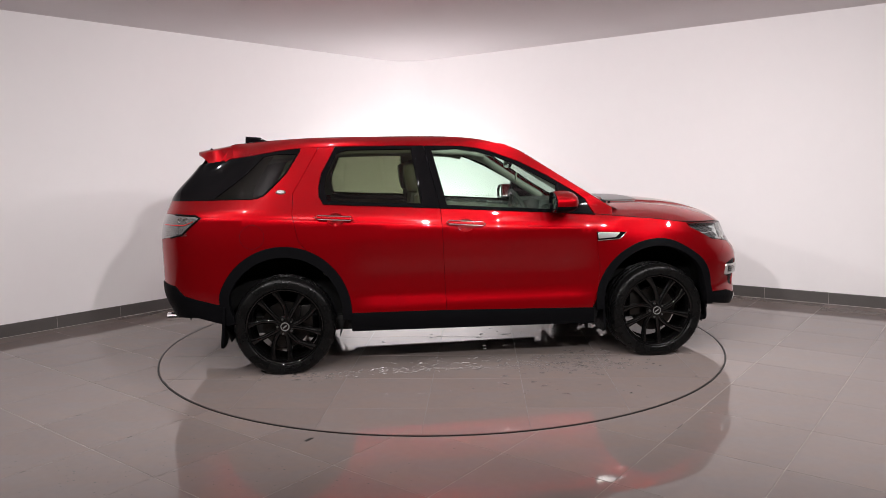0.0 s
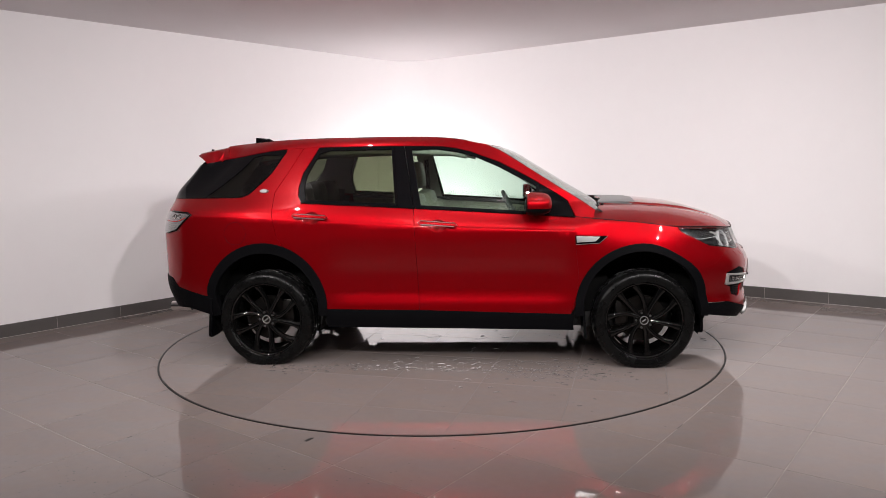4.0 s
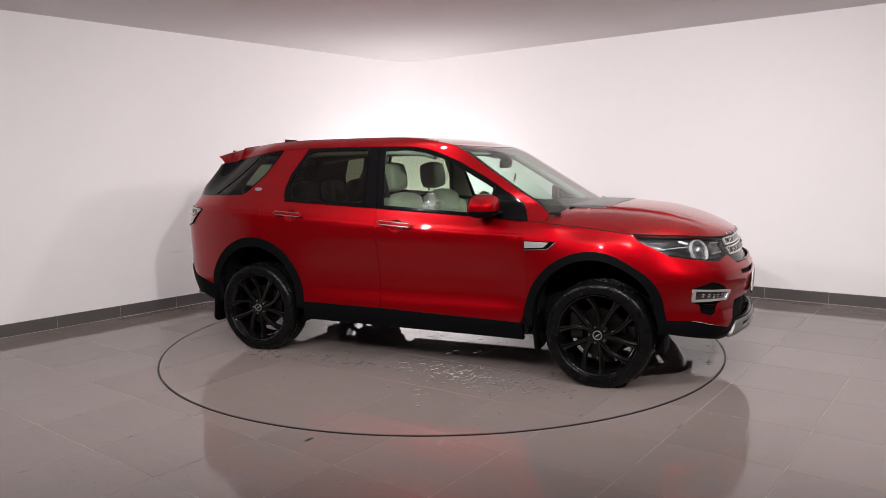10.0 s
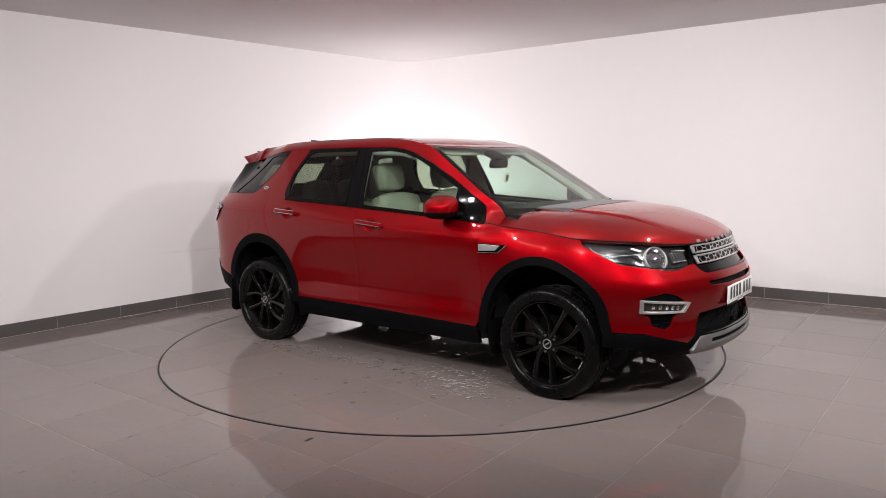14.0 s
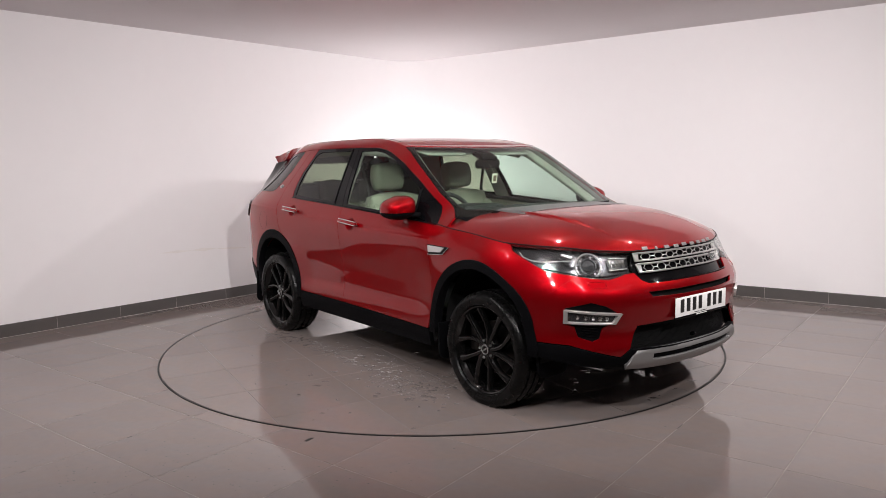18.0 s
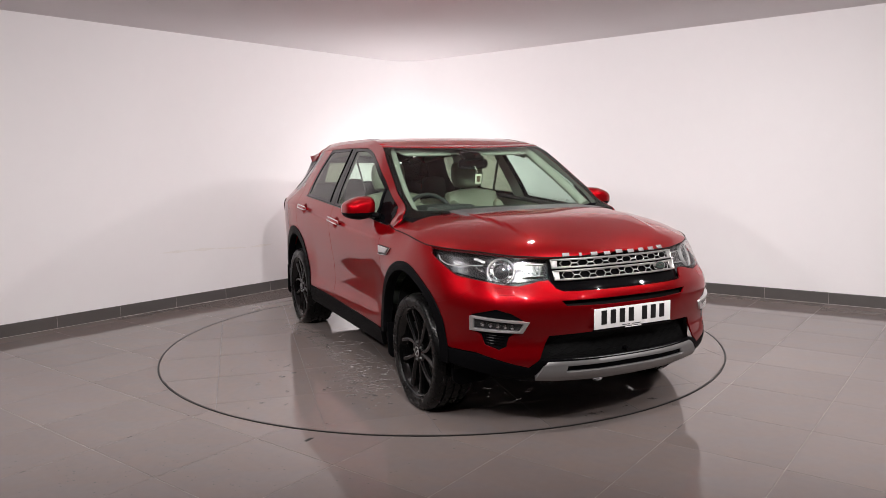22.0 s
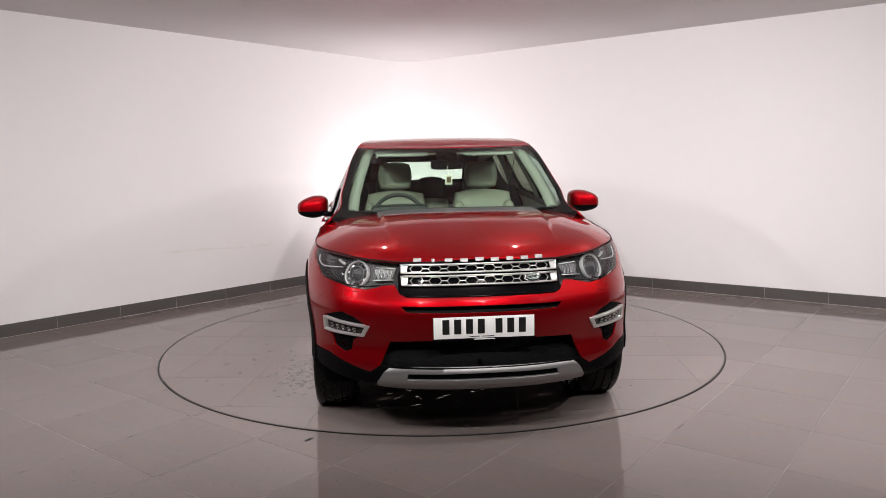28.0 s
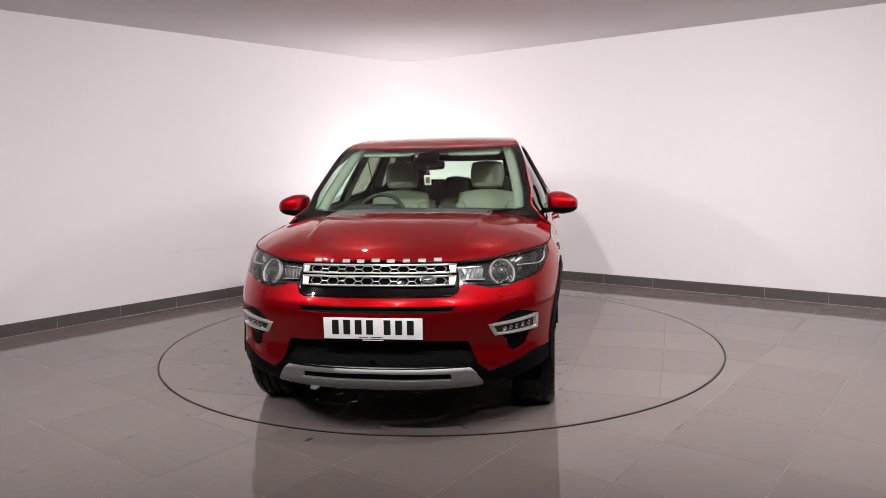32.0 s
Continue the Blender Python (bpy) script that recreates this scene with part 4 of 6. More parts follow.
def wheel_at(x, y, sg):
    m = Matrix.Translation((x + CAR_X, y + CAR_Y, HUB)) @ (pose(0, 0, 0, 90, 0, 0) if sg < 0 else pose(0, 0, 0, -90, 0, 0))
    bm = bmesh.new()
    lathe(bm, [(0.225, -0.20), (0.240, -0.17), (0.236, -0.06), (0.243, -0.032), (0.251, -0.022), (0.257, -0.010), (0.262, -0.003), (0.267, -0.001), (0.2695, -0.006),
               (0.268, -0.014), (0.25, -0.20)], 72, m, True)
    wheel = part("wheel", bm, RIMPAINT, car, "gloss black multi-spoke alloy wheel")
    bm = bmesh.new()
    rings = lathe(bm, [(0.264, -0.012), (0.270, 0.002), (0.277, 0.009), (0.284, 0.0085), (0.302, 0.0155), (0.327, 0.0115), (0.336, 0.006), (0.344, -0.004), (0.351, -0.018),
                       (0.3545, -0.038), (0.3470, -0.040), (0.3470, -0.050), (0.3555, -0.052), (0.3563, -0.090), (0.3480, -0.092), (0.3480, -0.103),
                       (0.3563, -0.105), (0.3563, -0.140), (0.3480, -0.142), (0.3480, -0.152), (0.3555, -0.154), (0.3535, -0.19), (0.348, -0.205),
                       (0.325, -0.235), (0.29, -0.24), (0.258, -0.225)], 150)
    # cross grooves of the tread, and fine ribs on the shoulder
    for k_ in (7, 8, 9, 12, 13, 16, 17, 20, 21):
        for i in range(0, 150, 3):
            v = rings[k_][(i + k_ // 4) % 150]
            v.co.x, v.co.y = v.co.x * 0.995, v.co.y * 0.995
    bmesh.ops.transform(bm, matrix=m, verts=bm.verts)
    # the tyre stands flat under the car's weight and bulges a little there
    for v in bm.verts:
        low = smooth((0.075 - v.co.z) / 0.07)
        v.co.y += low * 0.007 * (1 if v.co.y > y + CAR_Y - sg * 0.1 else -1)
        v.co.z = max(v.co.z, 0.0042)
    part("tyre", bm, RUBBER, wheel, "black road tyre, damp tread")
    # five pairs of swept spokes
    tw = -sg
    for i in range(5):
        for k_, start, swirl in ((0, -0.13, -0.07), (1, 0.15, 0.42)):
            bm = bmesh.new()
            a = 2 * math.pi * i / 5
            st = []
            for r, t, w, h, d in ((0.040, 0.0, 0.016, -0.020, 0.05), (0.075, 0.10, 0.0165, -0.021, 0.042), (0.115, 0.30, 0.0170, -0.022, 0.036),
                                  (0.160, 0.55, 0.0175, -0.020, 0.032), (0.205, 0.80, 0.0195, -0.016, 0.030), (0.235, 0.95, 0.024, -0.013, 0.030),
                                  (0.252, 1.0, 0.031, -0.013, 0.030)):
                st.append((r, a + (start + swirl * t) * tw, w, h, d))
            spoke_mesh(bm, st, m)
            part("spoke", bm, RIMPAINT, wheel, smooth=75)
    bm = bmesh.new()
    lathe(bm, [(0.0005, -0.014), (0.028, -0.014), (0.034, -0.018), (0.036, -0.022), (0.066, -0.026), (0.074, -0.034), (0.074, -0.07), (0.0005, -0.07)], 40, m)
    part("hub_cap", bm, RIMPAINT, wheel, "silver-edged hub cap")
    bm = bmesh.new()
    lathe(bm, [(0.0245, -0.0130), (0.0265, -0.0105), (0.0295, -0.0105), (0.0315, -0.0135)], 28, m)
    part("cap_ring", bm, SATIN, wheel, "silver ring of the hub cap")
    bm = bmesh.new()
    box(bm, (0, 0, 0), (0.034, 0.009, 0.002), 0.0008, m @ pose(0, 0, -0.0135, 0, 0, 35), 1)
    part("cap_bar", bm, SATIN, wheel)
    for i in range(5):
        bm = bmesh.new()
        a = 2 * math.pi * (i + 0.5) / 5
        lathe(bm, [(0.0005, -0.014), (0.006, -0.0145), (0.0085, -0.018), (0.0095, -0.05)], 6, m @ Matrix.Translation((0.054 * math.cos(a), 0.054 * math.sin(a), 0)))
        part("wheel_bolt", bm, BOLT, wheel)
    bm = bmesh.new()
    lathe(bm, [(0.06, -0.10), (0.165, -0.10), (0.165, -0.125), (0.06, -0.125)], 40, m, True)
    part("brake_disc", bm, STEEL, car, "bare steel brake disc")
    bm = bmesh.new()
    box(bm, (0, 0, 0), (0.09, 0.19, 0.07), 0.02, None)
    bmesh.ops.transform(bm, matrix=m @ pose(0.15 * (1 if x < 0 else -1), 0.05, -0.10), verts=bm.verts)
    part("brake_caliper", bm, STEEL, car, "grey cast brake caliper")
    bm = bmesh.new()
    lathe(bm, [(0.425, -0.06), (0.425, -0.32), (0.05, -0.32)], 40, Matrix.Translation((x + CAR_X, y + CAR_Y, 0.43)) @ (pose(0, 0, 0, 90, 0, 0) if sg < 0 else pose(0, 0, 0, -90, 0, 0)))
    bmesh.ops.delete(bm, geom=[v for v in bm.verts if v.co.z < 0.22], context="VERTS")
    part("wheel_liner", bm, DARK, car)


build_body()
build_front()
build_top()
for x_ in (1.3705, -1.3705):
    for sg_ in (-1, 1):
        wheel_at(x_, sg_ * 0.912, sg_)

# ---- fittings on the skin ----
OFF = np.array((CAR_X, CAR_Y, 0.004))


def on(fn, sign, u, v, lift=0.0):
    """A pose on a chart: its z along the normal, its y up the surface."""
    p, n = surface(fn, sign, lift)(u, v)
    n = Vector(n)
    up = Vector((0, 0, 1)) - n * n.z
    if up.length < 0.3:
        up = Vector((-1, 0, 0)) - n * -n.x
    up.normalize()
    side_ = up.cross(n)
    m = Matrix((side_, up, n)).transposed().to_4x4()
    m.translation = Vector(p + OFF)
    return m


def line_on(fn, sign, pts, lift):
    at = surface(fn, sign, lift)
    return [Vector(at(u, v)[0] + OFF) for u, v in pts]


def open_line(pts, step):
    out = []
    for (a, b), (c, d) in zip(pts, pts[1:]):
        n = max(1, int(math.hypot(c - a, d - b) / step + 0.5))
        out += [(a + (c - a) * i / n, b + (d - b) * i / n) for i in range(n)]
    return out + [pts[-1]]


def strip(name, pts, mat, parent=None, label="", radius=0.004, lift=0.003, fn=T, sign=-1, closed=False, squash=0.7, step=0.03):
    bm = bmesh.new()
    pts = dense(pts, step) if closed else open_line(pts, step)
    sweep(bm, line_on(fn, sign, pts, lift), radius, 8, closed, squash)
    return part(name, bm, mat, parent or car, label)


def car_m(x, y, z, rx=0, ry=0, rz=0):
    return Matrix.Translation((CAR_X, CAR_Y, 0.004)) @ pose(x, y, z, rx, ry, rz)


def build_grille():
    for z0, z1, w0, w1 in ((0.903, 0.944, 0.435, 0.445), (0.842, 0.886, 0.425, 0.432)):
        loop = [Y(w1, z1), (0, z1 + 0.003), (-fy(w1), z1), (-fy(w0), z0), (0, z0 + 0.003), (fy(w0), z0)]
        bar = strip("grille_bar", loop, SILVER, None, "silver grille bar with honeycomb openings", 0.0042, -0.004, closed=True, squash=1.3)
        mid, h = (z0 + z1) / 2 + 0.0015, (z1 - z0) / 2 - 0.004
        for sg in (-1, 1):
            plate = [(sg * fy(w0 - 0.03), z0), (sg * fy(w0 - 0.03), z1), (sg * fy(w1), z1), (sg * fy(w0), z0)]
            patch("grille_end", plate, T, -1, SILVER, bar, lift=-0.006, step=0.02, thick=0.006)
        bm = bmesh.new()
        n = 8
        pitch = 2 * (w0 - 0.03) / n
        for i in range(n):
            c = -(w0 - 0.03) + pitch * (i + 0.5)
            hexa = [(c - 0.36 * pitch, mid), (c - 0.20 * pitch, mid + h * 0.95), (c + 0.20 * pitch, mid + h * 0.95), (c + 0.36 * pitch, mid),
                    (c + 0.20 * pitch, mid - h * 0.95), (c - 0.20 * pitch, mid - h * 0.95)]
            cs = lambda q: (math.copysign(fy(abs(q[0])), -q[0]), q[1])
            sweep(bm, line_on(T, -1, [cs(q) for q in hexa], -0.008), 0.0028, 6, True)
            for a, b in (((c + 0.36 * pitch, mid), (c + 0.64 * pitch, mid)),):
                if i < n - 1:
                    sweep(bm, line_on(T, -1, [cs(a), cs(b)], -0.008), 0.0030, 6)
            for k_ in (-0.2, 0.2):
                for sz in (-1, 1):
                    sweep(bm, line_on(T, -1, [cs((c + k_ * pitch, mid + sz * h * 0.8)), cs((c + k_ * pitch * 1.25, mid + sz * h * 1.1))], -0.008), 0.0028, 6)
        part("grille_mesh", bm, SILVER, bar, "silver honeycomb bars")
    # oval emblem
    m = on(T, -1, -fy(0.285), 0.868, 0.004)
    bm = bmesh.new()
    lathe(bm, [(0.001, 0.006), (0.030, 0.006), (0.034, 0.004), (0.036, -0.004)], 36, m @ Matrix.Diagonal((1.35, 0.72, 1, 1)))
    ring = part("emblem", bm, CHROME, car, "plain silver oval emblem")
    bm = bmesh.new()
    lathe(bm, [(0.001, 0.0075), (0.027, 0.0075), (0.029, 0.005)], 36, m @ Matrix.Diagonal((1.35, 0.68, 1, 1)))
    part("emblem_face", bm, material("dark_enamel", (0.05, 0.07, 0.06), 0.2, 0.3, 0.6), ring)
    for dx in (-0.012, 0.012):
        bm = bmesh.new()
        box(bm, (0, 0, 0), (0.019, 0.010, 0.002), 0.002, m @ pose(dx, dx * 0.15, 0.008))
        part("emblem_bar", bm, CHROME, ring)
    # lower mouth mesh: rows of stretched hexagons
    bm = bmesh.new()
    for r in range(6):
        z = 0.440 + 0.021 * r
        w = 0.495 - 0.045 * r / 5
        n = 26
        row = []
        for i in range(n + 1):
            y = -w + 2 * w * i / n
            row.append((math.copysign(fy(abs(y)), -y), z + (0.007 if (i + r) % 2 else -0.007)))
        sweep(bm, line_on(T, -1, row, -0.040), 0.0020, 6)
    part("mouth_mesh", bm, PLASTIC, car, "black honeycomb mesh in the lower grille")
    m = on(T, -1, fy(0.02), 0.452, -0.024)
    bm = bmesh.new()
    lathe(bm, [(0.0005, 0.008), (0.009, 0.006), (0.012, 0.0), (0.012, -0.02)], 16, m)
    part("front_camera", bm, GLOSS, car, "small black camera in the lower grille")
    # fine bright edge along the bonnet and under the grille
    strip("grille_lower_edge", [(fy(0.41), 0.792), (0, 0.789), (-fy(0.41), 0.792)], GLOSS, None, radius=0.006, lift=0.0)


def build_plate():
    x = T(0, 0.635)[0] + 0.003
    bm = bmesh.new()
    box(bm, (0, 0, 0), (0.520, 0.111, 0.005), 0.0022, car_m(x, 0, 0.634, 90, 0, 90))
    plate = part("number_plate", bm, WHITE, car, "white number plate with black bars")
    y = -0.222
    for i in range(7):
        bm = bmesh.new()
        box(bm, (0, 0, 0), (0.036, 0.076, 0.0012), 0.0005, car_m(x + 0.0034, y + 0.025, 0.640, 90, 0, 90), 1)
        part("plate_bar", bm, INK, plate)
        y += 0.0605 + (0.031 if i == 3 else 0)
    for y0, w in ((0.02, 0.06), (-0.05, 0.05)):
        bm = bmesh.new()
        box(bm, (0, 0, 0), (w, 0.004, 0.001), 0.0003, car_m(x + 0.0034, y0, 0.588, 90, 0, 90), 1)
        part("plate_small_bar", bm, INK, plate)
    bm = bmesh.new()
    box(bm, (0, 0, 0), (0.53, 0.014, 0.010), 0.003, car_m(x - 0.003, 0, 0.573, 90, 0, 90))
    part("plate_holder", bm, GLOSS, car)
    bm = bmesh.new()
    box(bm, (0, 0, 0), (0.11, 0.005, 0.001), 0.0003, car_m(x + 0.0028, 0, 0.573, 90, 0, 90), 1)
    part("holder_bar", bm, WHITE, plate, "small white bar on the plate holder")


def hood_x(y, z):
    xs = np.linspace(1.8, 2.14, 80)
    return float(min(xs, key=lambda q: abs(hood(q, y)[2] - z)))


def build_bonnet_bars():
    widths = (0.052, 0.020, 0.050, 0.050, 0.056, 0.054, 0.046, 0.050, 0.052)
    for i, w in enumerate(widths):
        y = -0.325 + 0.0805 * i
        x = hood_x(y, 0.968)
        p, n = surface(hood, 1, 0.004)(x, y)
        m = car_m(p[0], p[1], p[2] - 0.004, 62, 0, 90 - math.degrees(math.atan2(n[1], n[0])) * -0.5)
        bm = bmesh.new()
        box(bm, (0, 0, 0), (w * 0.8, 0.021, 0.005), 0.002, m)
        part("bonnet_bar", bm, BARSILVER, car, "plain silver bar on the bonnet's front edge")


def build_lamps():
    projector = material("projector_glass", (0.16, 0.165, 0.17), 0.04, 0.7, 1.0)
    bezel = material("grey_chrome", (0.36, 0.36, 0.37), 0.14, 0.8, 0, 0.5, 0.3, 40, 0.8, 90)
    for sg in (1, -1):
        def place(y, z, lift):
            return on(T, -1, sg * fy(y), z, lift)
        m = place(0.696, 0.897, -0.046)
        bm = bmesh.new()
        lathe(bm, [(0.066, 0.004), (0.068, 0.012), (0.074, 0.013), (0.077, 0.008), (0.076, -0.01)], 48, m)
        ring = part("lamp_ring", bm, DRL, car, "bright ring of the headlamp")
        for i in range(30):
            bm = bmesh.new()
            a = 2 * math.pi * i / 30
            box(bm, (0, 0, 0), (0.004, 0.007, 0.004), 0.001, m @ pose(0.071 * math.cos(a), 0.071 * math.sin(a), 0.0135, 0, 0, math.degrees(a)), 1)
            part("ring_facet", bm, CHROME, ring)
        bm = bmesh.new()
        lathe(bm, [(0.0005, 0.020), (0.016, 0.018), (0.030, 0.011), (0.038, 0.001), (0.040, -0.012)], 32, m)
        part("projector_lens", bm, projector, ring)
        bm = bmesh.new()
        lathe(bm, [(0.041, -0.004), (0.043, 0.006), (0.046, 0.006), (0.049, -0.004), (0.058, -0.006), (0.066, 0.004)], 32, m)
        part("projector_bezel", bm, bezel, ring)
        # clear ribbed indicator beside the projector
        patch("lamp_reflector", side([Y(0.476, 0.930), Y(0.54, 0.944), Y(0.60, 0.926), Y(0.585, 0.866), Y(0.49, 0.868)], sg), T, -1, bezel, ring,
              "ribbed silver indicator reflector", lift=-0.038, thick=0.01, step=0.02)
        # faceted chrome around and outboard of the ring
        for i in range(18):
            a = 2 * math.pi * (i + 0.5) / 18
            bm = bmesh.new()
            box(bm, (0, 0, 0), (0.013, 0.014, 0.006), 0.0015, m @ pose(0.0555 * math.cos(a), 0.0555 * math.sin(a), 0.000, 14 * math.cos(3 * i), 16 * math.sin(2 * i), math.degrees(a)), 1)
            part("bowl_facet", bm, CHROME, ring)
        for i in range(7):
            bm = bmesh.new()
            box(bm, (0, 0, 0), (0.017, 0.015 - 0.001 * i, 0.006), 0.002, place(0.772 + 0.009 * i, 0.888 + 0.009 * i, -0.034) @ pose(0, 0, 0, 10 * math.sin(5 * i), 14 * math.cos(4 * i), 25 * sg), 1)
            part("outer_facet", bm, DARKCHROME, ring)
        for i in range(5):
            bm = bmesh.new()
            box(bm, (0, 0, 0), (0.006, 0.050 - 0.003 * abs(i - 2), 0.010), 0.002, place(0.582 - 0.022 * i, 0.900, -0.033) @ pose(0, 0, 0, 0, 0, 14 * sg))
            part("reflector_rib", bm, CHROME, ring)
        for k_ in range(2):
            strip("indicator_edge", [(sg * fy(0.478), 0.872 + 0.056 * k_), (sg * fy(0.59), 0.868 + 0.066 * k_)], SILVER, ring, "", 0.004, -0.030)
        # second, open light guide at the wing
        u_ = [X(1.735, 0.966), X(1.76, 0.940), X(1.82, 0.920), X(1.87, 0.915), Y(0.775, 0.925)]
        strip("light_guide", side(u_, sg), DRL, ring, "open bright light guide", 0.004, -0.024)
        for k_ in range(3):
            bm = bmesh.new()
            box(bm, (0, 0, 0), (0.022, 0.012, 0.010), 0.003, place(0.778 + 0.014 * k_, 0.946 + 0.007 * k_, -0.030))
            part("side_reflector", bm, SILVER, ring)
        strip("lamp_lower_blade", [(sg * fy(0.54), 0.842), (sg * fy(0.62), 0.834), (sg * fy(0.72), 0.838), (sg * fx(1.89), 0.876)], GLOSS, None,
              "", 0.006, -0.012)
        # fog lamps in their bright frames
        quad = [(0.840, 0.660), (0.596, 0.634), (0.626, 0.577), (0.838, 0.585)]
        frame_loop = [(sg * fy(y), z) for y, z in quad]
        inner = [(sg * fy(y), z) for y, z in ((0.829, 0.651), (0.620, 0.627), (0.641, 0.585), (0.827, 0.594))]
        fog = patch("fog_lamp_frame", frame_loop, T, -1, SILVER, None, "bright silver fog lamp surround", holes=[inner], lift=0.012, thick=0.03, step=0.02, gap=0)
        patch("fog_lamp_bowl", inner, T, -1, DARKCHROME, fog, lift=-0.005, thick=0, gap=-0.006, step=0.02)
        for k_ in range(5):
            bm = bmesh.new()
            lathe(bm, [(0.0005, 0.0), (0.008, 0.003), (0.013, 0.010), (0.013, 0.002)], 14, place(0.795 - 0.030 * k_, 0.620 - 0.003 * k_, -0.005))
            part("fog_reflector", bm, CHROME, fog)
        patch("fog_lamp_lens", inner, T, -1, LENS, fog, lift=0.009, thick=0.003, gap=-0.002, step=0.02)
        # washer flap outline
        strip("washer_flap", [(sg * fy(y), z) for y, z in ((0.732, 0.808), (0.652, 0.804), (0.655, 0.774), (0.730, 0.776))], PAINT, None, "", 0.0020, 0.0,
              closed=True, step=0.02)
        # slats in the fog pocket
        for k_ in range(4):
            strip("pocket_slat", [(sg * fy(0.705), 0.553 - 0.016 * k_), (sg * fy(0.780), 0.560 - 0.014 * k_)], GLOSS, None, "", 0.004, -0.006)
        # red light guides and black edge of the tail lamp
        strip("tail_lamp_bar", side([X(-1.985, 1.100), X(-2.03, 1.078), X(-2.06, 1.072), R(0.72, 1.075)], sg), REDLENS, None, "red bar in the tail lamp", 0.005, 0.003)
        strip("tail_lamp_edge", side([X(-2.13, 0.985), X(-2.045, 1.010), X(-1.945, 1.122), X(-1.98, 1.136), X(-2.13, 1.145)], sg), GLOSS, None, "", 0.010, 0.002)
        for k_ in range(5):
            strip("tail_lamp_rib", side([X(-2.035 + 0.006 * k_, 1.055 - 0.013 * k_), R(0.76, 1.055 - 0.014 * k_)], sg), TAILCLEAR, None, "clear rib of the tail lamp",
                  0.003, 0.001)
        for k_ in range(2):
            bm = bmesh.new()
            lathe(bm, [(0.0005, 0.003), (0.010, 0.004), (0.017, 0.010), (0.018, 0.002)], 18, on(T, -1, sg * fx(-2.04 - 0.045 * k_), 1.108, -0.004))
            part("tail_reflector", bm, CHROME, car, "bright reflector in the tail lamp")


